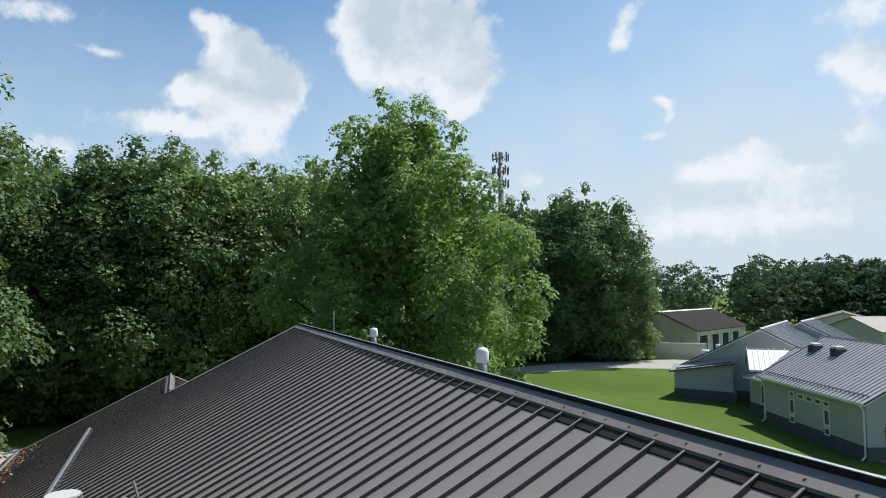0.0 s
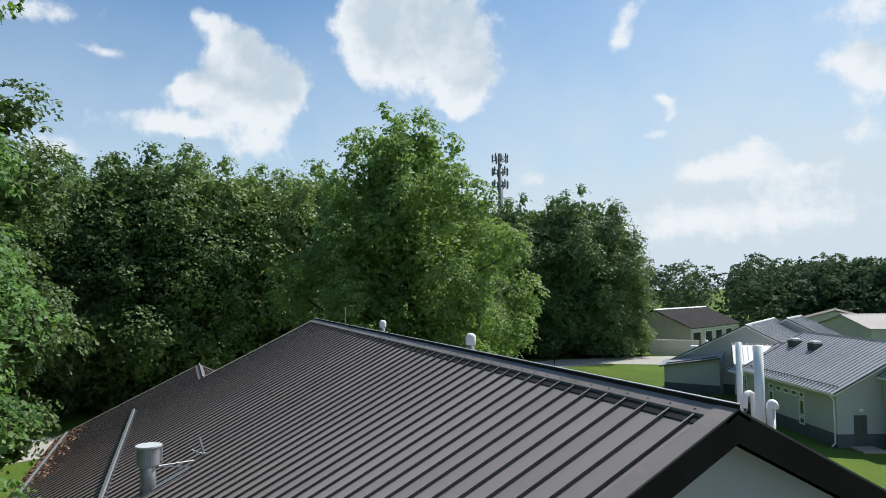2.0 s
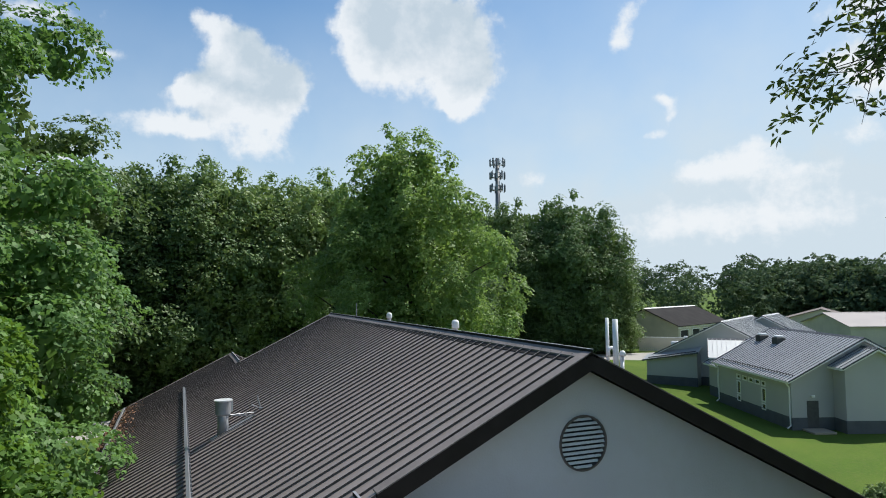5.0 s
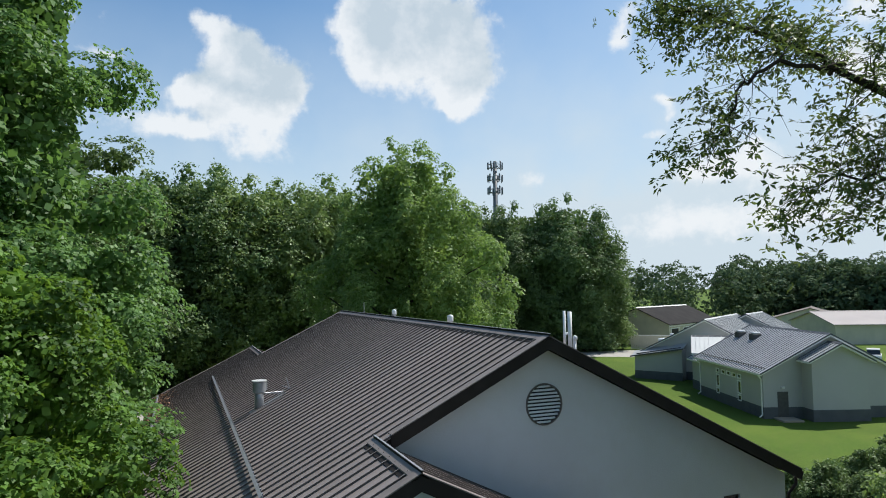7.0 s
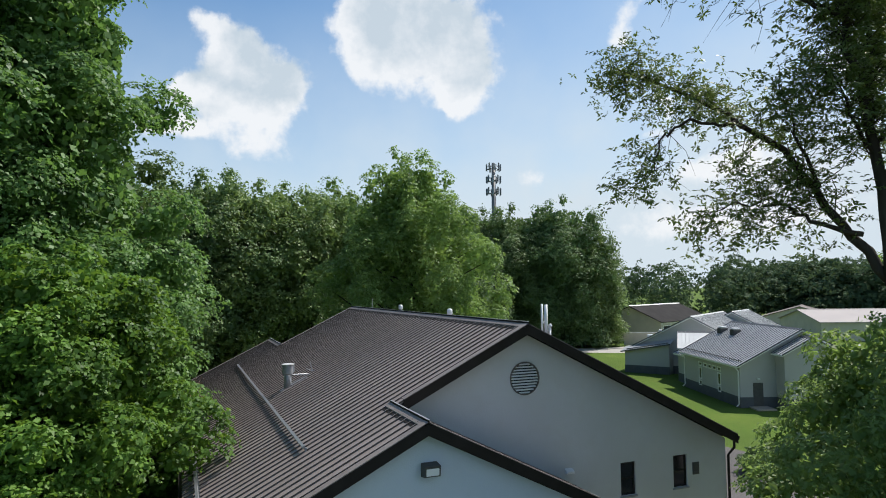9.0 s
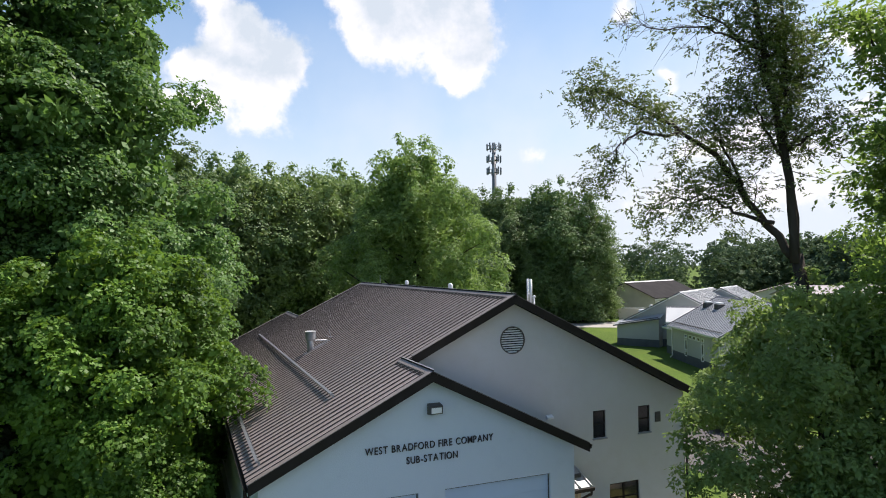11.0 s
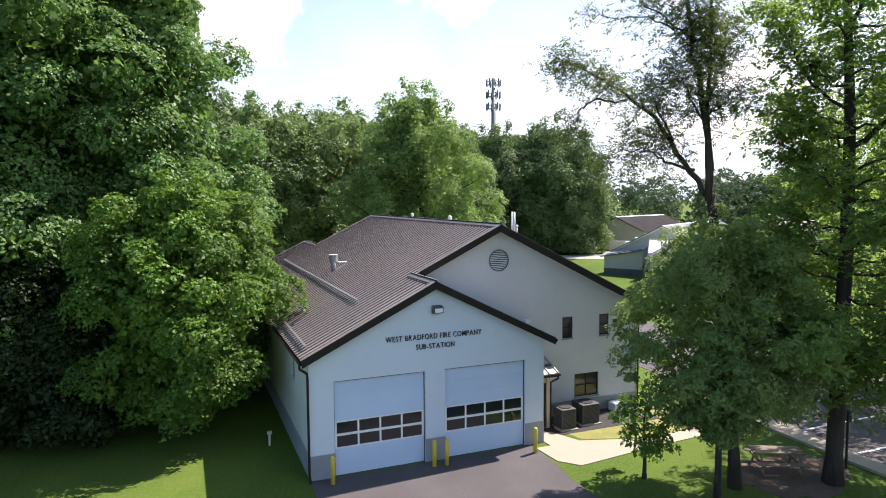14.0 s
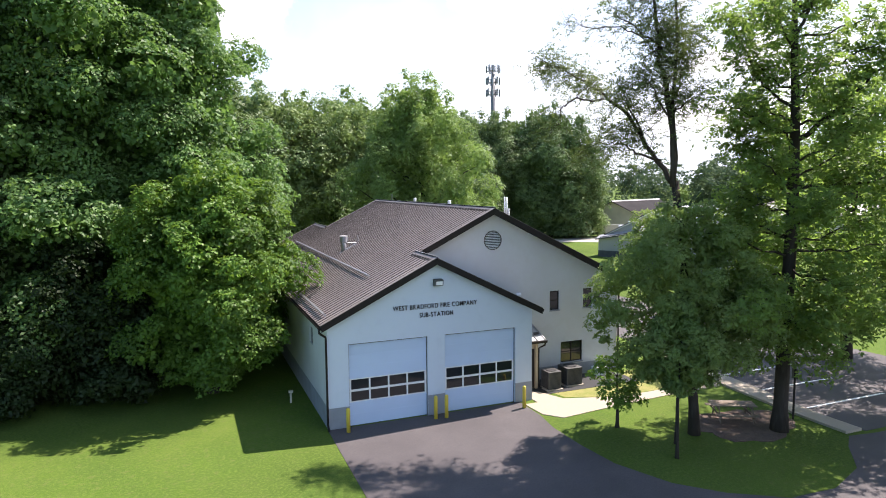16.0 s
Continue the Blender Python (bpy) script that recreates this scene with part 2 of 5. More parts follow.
M_GRASS = material("lawn", (0.076, 0.130, 0.020), 0.95, vary=((0.18, (0.132, 0.178, 0.030), 0.8, 0.4, 0.65), (0.9, (0.085, 0.150, 0.016), 0.6, 0.42, 0.68), (3.5, (0.17, 0.16, 0.06), 0.6, 0.55, 0.75), (0.07, (0.055, 0.095, 0.016), 0.7, 0.45, 0.62), (9.0, (0.145, 0.20, 0.036), 0.6, 0.45, 0.7), (45.0, (0.038, 0.07, 0.016), 0.7, 0.45, 0.65)), bump=0.9, bump_scale=30, spec=0.1)
M_BARK = material("bark", (0.055, 0.045, 0.037), 0.95, vary=((3.0, (0.03, 0.025, 0.021), 0.8, 0.4, 0.65), (8.0, (0.09, 0.08, 0.07), 0.5, 0.55, 0.75)), bump=0.8, bump_scale=14, stretch=(1, 1, 0.25), spec=0.1)
M_YELLOW = material("yellow_paint", (0.62, 0.47, 0.05), 0.55, vary=((4, (0.48, 0.36, 0.07), 0.5, 0.45, 0.7),))
M_GALV = material("galvanised_steel", (0.33, 0.34, 0.36), 0.5, 0.55, vary=((5, (0.24, 0.245, 0.255), 0.6, 0.4, 0.7),))
M_PVC = material("white_pipe", (0.78, 0.79, 0.80), 0.4, vary=((6, (0.68, 0.69, 0.70), 0.5, 0.45, 0.7),))
M_LETTER = material("black_letter", (0.02, 0.02, 0.025), 0.5)
M_WHITE = material("white_paint", (0.78, 0.78, 0.76), 0.6)
M_GLASS = material("dark_window_glass", (0.015, 0.018, 0.02), 0.06, 0.0, spec=0.8)
M_WOOD = material("weathered_wood", (0.20, 0.155, 0.115), 0.85, vary=((3, (0.13, 0.10, 0.07), 0.7, 0.4, 0.7),), bump=0.4, bump_scale=25, each=0.15)
M_TAN = material("tan_panel", (0.45, 0.37, 0.26), 0.7, vary=((2, (0.36, 0.29, 0.2), 0.5, 0.4, 0.7),))
M_LROOF = material("grey_metal_roof", (0.40, 0.405, 0.41), 0.42, 0.2, vary=((0.3, (0.34, 0.345, 0.35), 0.6, 0.4, 0.7),), each=0.06)
M_SIDING = material("pale_siding", (0.45, 0.445, 0.43), 0.8, vary=((0.4, (0.40, 0.395, 0.38), 0.6, 0.4, 0.7),))
M_CREAM = material("cream_wall", (0.56, 0.52, 0.41), 0.85, vary=((0.4, (0.39, 0.37, 0.30), 0.6, 0.4, 0.7),))
M_SHINGLE = material("dark_shingle", (0.028, 0.026, 0.026), 0.95, vary=((0.6, (0.045, 0.042, 0.041), 0.6, 0.4, 0.7),), spec=0.1)
M_TANROOF = material("tan_metal_roof", (0.36, 0.32, 0.31), 0.7, 0.0, vary=((0.2, (0.30, 0.27, 0.265), 0.6, 0.4, 0.7),), spec=0.2)
M_SILVER = material("silver_metal_roof", (0.62, 0.62, 0.61), 0.4, 0.2, vary=((0.5, (0.52, 0.52, 0.52), 0.5, 0.4, 0.7),))
# dark grey trim metal, also used to paint shade on roof rib sides
M_RIBSHADE_TRIM = material("dark_grey_rib_shade_and_trim", (0.07, 0.075, 0.085), 0.55, 0.1, vary=((3.0, (0.11, 0.115, 0.12), 0.5, 0.45, 0.7),))
M_BROWNROOF = material("brown_shingle", (0.16, 0.135, 0.125), 0.9, vary=((0.5, (0.12, 0.10, 0.095), 0.6, 0.4, 0.7),))
M_GREYBOX = material("grey_cabinet", (0.085, 0.085, 0.082), 0.6, 0.2, vary=((5, (0.055, 0.055, 0.055), 0.6, 0.4, 0.7),))
L_MAPLE = leaf_material("maple_leaves", (0.016, 0.043, 0.011), (0.163, 0.299, 0.048), (0.261, 0.437, 0.052), 0.25, hue=0.0)
L_OAK = leaf_material("oak_leaves", (0.026, 0.063, 0.024), (0.168, 0.290, 0.087), (0.269, 0.481, 0.099), 0.26, hue=0.0)
# leaf colour lowered to paint in the shade of the left woods
L_SHADED_WOODS = leaf_material("shaded_woodland_leaves", (0.027, 0.059, 0.024), (0.145, 0.213, 0.073), (0.199, 0.321, 0.076), 0.18)
L_OAK2 = leaf_material("island_oak_leaves", (0.042, 0.085, 0.021), (0.158, 0.236, 0.058), (0.315, 0.473, 0.085), 0.42)
L_THIN = leaf_material("hickory_leaves", (0.043, 0.067, 0.022), (0.121, 0.158, 0.045), (0.205, 0.282, 0.063), 0.26)
L_SYC = leaf_material("sycamore_leaves", (0.059, 0.116, 0.040), (0.266, 0.384, 0.109), (0.378, 0.555, 0.124), 0.28, hue=0.0)
L_SILVER = leaf_material("young_leaves", (0.067, 0.120, 0.039), (0.245, 0.324, 0.109), (0.336, 0.481, 0.114), 0.36)
L_DARK = leaf_material("dark_leaves", (0.039, 0.074, 0.034), (0.190, 0.274, 0.101), (0.230, 0.351, 0.098), 0.2)
L_FOREST = leaf_material("forest_leaves", (0.052, 0.101, 0.042), (0.266, 0.360, 0.123), (0.330, 0.472, 0.124), 0.20)
# near-black leaf colour: the deep shade under the maple is painted in
L_UNDER_SHADE = leaf_material("understorey_leaves_with_shade", (0.008, 0.019, 0.006), (0.029, 0.054, 0.016), (0.051, 0.097, 0.020), 0.12)
L_FAR = leaf_material("far_leaves", (0.053, 0.085, 0.050), (0.113, 0.160, 0.080), (0.127, 0.194, 0.077), 0.2, spec=0.02)


# ---- mesh tools ----
def mesh_of(bm, name, mat, smooth=False):
    me = bpy.data.meshes.new(name)
    bmesh.ops.recalc_face_normals(bm, faces=bm.faces)
    bm.to_mesh(me)
    bm.free()
    me.materials.append(mat)
    if smooth:
        for p in me.polygons:
            p.use_smooth = True
    return me


def part(name, bm, mat, parent=None, label="", smooth=False):
    ob = new(name, mesh_of(bm, name, mat, smooth))
    if parent:
        ob.parent = parent
    if label:
        ob["label"] = label
    return ob


def empty(name, at=(0, 0, 0), turn=0.0):
    ob = new(name)
    ob.matrix_world = pose(*at, 0, 0, turn)
    bpy.context.view_layer.update()
    return ob


def box(bm, x0, x1, y0, y1, z0, z1, bevel=0.0, m=None):
    r = bmesh.ops.create_cube(bm, size=1)
    vs = r["verts"]
    t = Matrix.Translation(((x0 + x1) / 2, (y0 + y1) / 2, (z0 + z1) / 2)) @ Matrix.Diagonal((x1 - x0, y1 - y0, z1 - z0, 1))
    bmesh.ops.transform(bm, matrix=(m @ t) if m else t, verts=vs)
    if bevel:
        es = {e for v in vs for e in v.link_edges}
        bmesh.ops.bevel(bm, geom=list(es), offset=bevel, segments=1, affect="EDGES", clamp_overlap=True)
    return vs


def extruded(bm, pts, vec):
    """A solid from a flat outline of 3D points swept along vec."""
    vec = Vector(vec)
    a = [bm.verts.new(p) for p in pts]
    b = [bm.verts.new(Vector(p) + vec) for p in pts]
    bm.faces.new(a)
    bm.faces.new(b[::-1])
    for i in range(len(pts)):
        j = (i + 1) % len(pts)
        bm.faces.new((a[i], b[i], b[j], a[j]))


def pierced(bm, loops, to3d, vec):
    """A slab from an outline and holes (2D loops), mapped by to3d and swept along vec."""
    edges = []
    for loop in loops:
        vs = [bm.verts.new(to3d(*p)) for p in loop]
        for i in range(len(vs)):
            edges.append(bm.edges.new((vs[i], vs[(i + 1) % len(vs)])))
    r = bmesh.ops.triangle_fill(bm, use_beauty=True, use_dissolve=False, edges=edges)
    faces = [g for g in r["geom"] if isinstance(g, bmesh.types.BMFace)]
    ex = bmesh.ops.extrude_face_region(bm, geom=faces)
    bmesh.ops.translate(bm, vec=vec, verts=[g for g in ex["geom"] if isinstance(g, bmesh.types.BMVert)])


def tube(bm, pts, radii, seg=8, caps=True):
    pts = [Vector(p) for p in pts]
    if isinstance(radii, (int, float)):
        radii = [radii] * len(pts)
    rings = []
    side = None
    for i, p in enumerate(pts):
        d = (pts[min(i + 1, len(pts) - 1)] - pts[max(i - 1, 0)]).normalized()
        if side is None or abs(side.dot(d)) > 0.95:
            side = d.orthogonal().normalized()
        side = (side - d * side.dot(d)).normalized()
        up = d.cross(side)
        rings.append([bm.verts.new(p + (side * math.cos(a) + up * math.sin(a)) * radii[i]) for a in (2 * math.pi * k / seg for k in range(seg))])
    for a, b in zip(rings, rings[1:]):
        for k in range(seg):
            bm.faces.new((a[k], a[(k + 1) % seg], b[(k + 1) % seg], b[k]))
    if caps:
        bm.faces.new(rings[0][::-1])
        bm.faces.new(rings[-1])


def rect(x0, x1, z0, z1):
    return [(x0, z0), (x1, z0), (x1, z1), (x0, z1)]


# ---- ground ----
def slab(name, pts, top, mat, label="", thick=0.3, kind="structure"):
    bm = bmesh.new()
    extruded(bm, [(x, y, top) for x, y in pts], (0, 0, -thick))
    ob = part(name, bm, mat)
    return tagged(ob, label, "", "", kind)


bm = bmesh.new()
bmesh.ops.create_grid(bm, x_segments=60, y_segments=60, size=1500)
ground = part("ground", bm, M_GRASS)
tagged(ground, "mown green lawn with paler dry patches", "lawn", kind="structure")
apron = [(-0.05, -0.02), (9.3, -0.02), (9.3, -2.0), (9.05, -3.5), (9.05, -5.5), (9.25, -7.6), (10.1, -9.7), (11.3, -11.0), (13.0, -12.1), (15.0, -12.2), (17.2, -11.4), (18.8, -9.9), (19.8, -9.2), (21.2, -9.4),
         (40.0, -9.6), (40.0, -40.0), (-0.6, -40.0), (-0.12, -7.0)]
slab("driveway", apron, 0.012, M_ASPHALT, "dark grey asphalt driveway before the garage doors")
slab("parking_lot", [(20.95, -9.1), (20.85, -7.2), (21.0, -5.6), (21.4, -2.9), (21.8, 4.0), (22.5, 22.0), (32.0, 22.0), (34.0, -9.3)], 0.016, M_ASPHALT, "asphalt parking lot with painted bay lines")
slab("pavement", [(9.35, -0.5), (9.45, -2.0), (10.1, -2.75), (13.6, -2.35), (16.9, -2.1), (20.6, -2.0), (20.6, -1.3), (17.2, -1.3), (14.1, -1.35), (11.5, -0.5), (10.9, 0.9), (10.05, 0.9), (10.05, -0.5)], 0.03, M_CONCRETE, "pale concrete footpath to the side entrance")
slab("kerb_path", [(19.9, -9.0), (19.9, -6.5), (20.1, -3.2), (20.6, 4.0), (21.75, 4.0), (21.35, -2.9), (20.95, -5.6), (20.8, -7.2), (20.85, -9.0)], 0.11, M_CONCRETE, "raised concrete kerb walk beside the parking lot")
slab("back_road", [(20, 71), (36, 73.6), (43.8, 73.1), (49.2, 71.2), (58.9, 71.4), (64.7, 67.6), (70, 64.0), (84, 60), (84, 70), (73.5, 76.0), (63.4, 77.8), (54.9, 79.0), (46.0, 77.4), (36, 77), (20, 75)], 0.014, material("gravel", (0.36, 0.34, 0.31), 0.95, vary=((0.8, (0.28, 0.26, 0.24), 0.6, 0.4, 0.7),), bump=0.4), "pale gravel road along the edge of the woods")
slab("side_road", [(-60, 43), (-6, 44.5), (4, 50), (6, 54), (-4, 52.3), (-60, 50)], 0.014, bpy.data.materials["gravel"], "gravel lane at the edge of the woods")
for y0, y1, x0, x1 in ((-3.42, -3.30, 21.5, 26.5), (-6.2, -6.08, 21.2, 26.5), (-0.7, -0.58, 21.7, 26.8)):
    slab("bay_line", [(x0, y0), (x1, y0), (x1, y1), (x0, y1)], 0.022, M_WHITE, "white painted parking bay line", 0.01)

# ---- fire station ----
PITCH = 0.495
RIDGE_X, RIDGE_Z = 9.10, 9.26
EAVE_L, EAVE_R = -0.28, 17.1
WING_X, WING_R = 4.97, 10.4
WING_Z = RIDGE_Z - PITCH * (RIDGE_X - WING_X)
PAN = 0.357
Y_FRONT, Y_MAIN, Y_REAR, Y_END = -0.28, 2.37, 23.2, 27.9
station = empty("fire_station")
tagged(station, "two-storey pale stucco fire station under dark bronze metal roof", "fire station")


def roof_left(x):
    return RIDGE_Z + PITCH * (x - RIDGE_X)


# walls
bm = bmesh.new()
DOORS = ((0.93, 4.59), (5.44, 9.09))
DOOR_H = 3.70
pierced(bm, [[(0, 0), (0.93, 0), (0.93, DOOR_H), (4.59, DOOR_H), (4.59, 0), (5.44, 0), (5.44, DOOR_H), (9.09, DOOR_H), (9.09, 0), (10, 0), (10, 4.5), (WING_X, 7.02), (0, 4.5)]], lambda u, v: (u, 0, v), (0, 0.25, 0))
part("front_wall", bm, M_FRONT, station)
circle = [(9.21 + 0.5 * math.cos(2 * math.pi * i / 36), 7.68 + 0.5 * math.sin(2 * math.pi * i / 36)) for i in range(36)]
WINDOWS = ((12.62, 13.20, 3.76, 4.80), (14.73, 15.31, 3.76, 4.80), (13.33, 14.72, 0.80, 1.95))
bm = bmesh.new()
pierced(bm, [[(10.0, 0), (17.0, 0), (17.0, 5.16), (RIDGE_X, 9.08), (0.0, 4.52), (0, 4.3), (10.0, 4.3)], circle] + [rect(*w) for w in WINDOWS], lambda u, v: (u, 2.66, v), (0, 0.25, 0))
part("gable_wall", bm, M_WALL, station)
bm = bmesh.new()
pierced(bm, [rect(0.25, 27.6, 0, 4.5), rect(3.2, 4.1, 3.0, 3.85)], lambda u, v: (0, u, v), (0.25, 0, 0))
part("side_wall", bm, M_WALL, station)
bm = bmesh.new()
box(bm, 16.75, 17.0, 2.91, 23.0, 0, 5.16)
part("side_wall", bm, M_WALL, station)
bm = bmesh.new()
box(bm, 9.75, 10.0, 0.25, 2.66, 0, 4.5)
part("side_wall", bm, M_WALL, station)
bm = bmesh.new()
pierced(bm, [[(0.25, 0), (10, 0), (10, 4.5), (WING_X, 7.02), (0.25, 4.6)]], lambda u, v: (u, 27.35, v), (0, 0.25, 0))
pierced(bm, [[(10.0, 0), (16.75, 0), (16.75, 5.16), (RIDGE_X, 9.08), (WING_X, 7.02), (10, 4.5)]], lambda u, v: (u, 22.75, v), (0, 0.25, 0))
box(bm, 9.75, 10.0, 23.0, 27.35, 0, 4.5)
part("rear_wall", bm, M_WALL, station)
bm = bmesh.new()
for x0, x1, y0, y1 in ((-0.015, 0.93, -0.015, 0.0), (4.59, 5.44, -0.015, 0.0), (9.09, 10.015, -0.015, 0.0), (-0.015, 0.0, 0.0, 27.6), (10.0, 10.015, 0.0, 2.66), (11.2, 17.015, 2.645, 2.66), (17.0, 17.015, 2.66, 23.0)):
    box(bm, x0, x1, y0, y1, 0, 0.95 if y1 < 1 or x1 < 1 else 0.68)
part("plinth", bm, M_PLINTH, station, "grey painted block plinth band")
bm = bmesh.new()
box(bm, 0.3, 16.7, 0.4, 22.7, -0.1, 0.02)
part("floor", bm, M_DARK, station)


# roof panels: a flat pan with one standing rib along its edge
def pan_mesh(x0, z0, x1, z1, width, name, mat, rib=0.062, lip=0.02, side_shade=None):
    d = Vector((x1 - x0, 0, z1 - z0))
    up = Vector((-(z1 - z0), 0, x1 - x0)).normalized()
    if up.z < 0:
        up = -up
    prof = [(0.0, 0.0), (0.0, lip), (0.010, lip), (0.010, rib - 0.012), (0.002, rib - 0.012), (0.002, rib), (0.026, rib), (0.026, rib - 0.012), (0.018, rib - 0.012), (0.020, lip), (width - 0.001, lip), (width - 0.001, 0.0)]
    bm = bmesh.new()
    extruded(bm, [Vector((x0, y, z0)) + up * h for y, h in prof], d)
    base = Vector((x0, 0, z0))
    # faces on the ribs' sides take a darker colour as painted shade
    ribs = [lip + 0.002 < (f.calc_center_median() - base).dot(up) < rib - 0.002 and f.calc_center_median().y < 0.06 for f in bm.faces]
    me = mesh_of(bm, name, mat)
    if side_shade:
        me.materials.append(side_shade)
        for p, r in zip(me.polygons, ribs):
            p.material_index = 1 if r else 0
    return me


def lay_pans(parent, mesh, y0, y1, width, name="roof_panel"):
    y = y0
    while y < y1 - 0.05:
        ob = new(name, mesh)
        ob.location = (0, y, 0)
        ob.parent = parent
        y += width


long_left = pan_mesh(EAVE_L, roof_left(EAVE_L), RIDGE_X, RIDGE_Z, PAN, "long_panel", M_ROOF, side_shade=M_RIBSHADE_RING)
short_left = pan_mesh(EAVE_L, roof_left(EAVE_L), WING_X, WING_Z, PAN, "short_panel", M_ROOF, side_shade=M_RIBSHADE_RING)
long_right = pan_mesh(EAVE_R, RIDGE_Z - PITCH * (EAVE_R - RIDGE_X), RIDGE_X, RIDGE_Z, PAN, "right_panel", M_ROOF, side_shade=M_RIBSHADE_RING)
short_right = pan_mesh(WING_R, WING_Z - PITCH * (WING_R - WING_X), WING_X, WING_Z, PAN, "wing_panel", M_ROOF, side_shade=M_RIBSHADE_RING)
n_front = round((Y_MAIN - Y_FRONT) / PAN)
y_split = Y_FRONT + n_front * PAN
n_main = round((Y_REAR - y_split) / PAN)
y_back = y_split + n_main * PAN

# deck, trims, caps, gutter
bm = bmesh.new()
for x0, x1, xr, zr, y0, y1 in ((EAVE_L, EAVE_R, RIDGE_X, RIDGE_Z, y_split + 0.03, y_back - 0.03), (EAVE_L, WING_R, WING_X, WING_Z, Y_FRONT + 0.03, 2.66), (EAVE_L, WING_R, WING_X, WING_Z, y_back, Y_END - 0.03)):
    zl = zr - PITCH * (xr - x0)
    zz = zr - PITCH * (x1 - xr)
    t = 0.11
    extruded(bm, [(x0 + 0.04, y0, zl - 0.004), (xr, y0, zr - 0.004), (x1 - 0.04, y0, zz - 0.004), (x1 - 0.04, y0, zz - t), (xr, y0, zr - t - 0.02), (x0 + 0.04, y0, zl - t)], (0, y1 - y0, 0))
part("roof_deck", bm, M_TRIM, station)


def rake(name, xa, za, xb, zb, y, depth=0.23, thick=0.05, out=-1):
    """Trim board under the roof's edge from (xa, za) to (xb, zb), with a flange over the panels."""
    bm = bmesh.new()
    ya, yb = (y - thick, y) if out < 0 else (y, y + thick)
    extruded(bm, [(xa, ya, za + 0.07), (xb, ya, zb + 0.07), (xb, ya, zb - depth), (xa, ya, za - depth)], (0, yb - ya, 0))
    trim = part(name, bm, M_TRIM, station, "dark bronze rake trim")
    bm = bmesh.new()
    f0, f1 = (ya, y + 0.20) if out < 0 else (y - 0.20, yb)
    extruded(bm, [(xa, f0, za + 0.073), (xb, f0, zb + 0.073), (xb, f0, zb + 0.095), (xa, f0, za + 0.095)], (0, f1 - f0, 0))
    part("flange", bm, M_CAP, trim, "folded metal flange over the roof edge")
    return trim


zl0 = roof_left(EAVE_L)
rake("rake_trim", EAVE_L, zl0, WING_X, WING_Z, Y_FRONT)
rake("rake_trim", WING_R, WING_Z - PITCH * (WING_R - WING_X), WING_X, WING_Z, Y_FRONT)
rake("rake_trim", WING_X + 0.25, roof_left(WING_X + 0.25), RIDGE_X, RIDGE_Z, y_split)
rake("rake_trim", EAVE_R, RIDGE_Z - PITCH * (EAVE_R - RIDGE_X), RIDGE_X, RIDGE_Z, y_split)
rake("rake_trim", RIDGE_X, RIDGE_Z, WING_X, WING_Z, y_back, out=1)
rake("rake_trim", EAVE_R, RIDGE_Z - PITCH * (EAVE_R - RIDGE_X), RIDGE_X, RIDGE_Z, y_back, out=1)
rake("rake_trim", EAVE_L, zl0, WING_X, WING_Z, Y_END, out=1)
rake("rake_trim", WING_R, WING_Z - PITCH * (WING_R - WING_X), WING_X, WING_Z, Y_END, out=1)


def ridge_cap(xr, zr, y0, y1):
    bm = bmesh.new()
    w = 0.15
    h = 0.076
    extruded(bm, [(xr - w, y0, zr - PITCH * w + h - 0.05), (xr - w, y0, zr - PITCH * w + h), (xr, y0, zr + h + 0.012), (xr + w, y0, zr - PITCH * w + h), (xr + w, y0, zr - PITCH * w + h - 0.05), (xr, y0, zr + h - 0.03)], (0, y1 - y0, 0))
    n = int((y1 - y0) / PAN)
    for i in range(n):
        for s in (-1, 1):
            bmesh.ops.create_cone(bm, cap_ends=True, segments=6, radius1=0.016, radius2=0.010, depth=0.014, matrix=Matrix.Translation((xr + s * 0.10, y0 + 0.1 + i * PAN, zr - PITCH * 0.10 + h + 0.008)) @ Matrix.Rotation(s * math.atan(PITCH), 4, "Y"))
    cap = part("ridge_cap", bm, M_CAP, station, "folded metal ridge cap with rivets")
    # added dark strips on the pans imitate the shade below the raised cap
    for s in (-1, 1):
        bm = bmesh.new()
        extruded(bm, [(xr + s * (w - 0.02), y0 + 0.06, zr - PITCH * (w - 0.02) + 0.012), (xr + s * (w - 0.02), y0 + 0.06, zr - PITCH * (w - 0.02) + 0.05), (xr + s * (w + 0.09), y0 + 0.06, zr - PITCH * (w + 0.09) + 0.036), (xr + s * (w + 0.09), y0 + 0.06, zr - PITCH * (w + 0.09) + 0.012)], (0, y1 - y0 - 0.12, 0))
        part("closure_strip", bm, M_TRIM, cap, "added dark strip standing in for the shade under the ridge cap")
    # the hem's dark colour paints its face in shade
    bm = bmesh.new()
    box(bm, xr - 0.005, xr + 0.03, y0, y1, zr + h - 0.01, zr + h + 0.058, 0.008)
    part("ridge_hem", bm, M_TRIM, cap, "folded hem along the ridge, coloured dark for its shaded face")
    # pale strip on top paints the edge that catches the sun
    bm = bmesh.new()
    box(bm, xr - 0.005, xr + 0.04, y0, y1, zr + h + 0.058, zr + h + 0.066)
    part("hem_lip", bm, M_GALV, cap, "thin pale strip painting the hem's sunlit top edge")


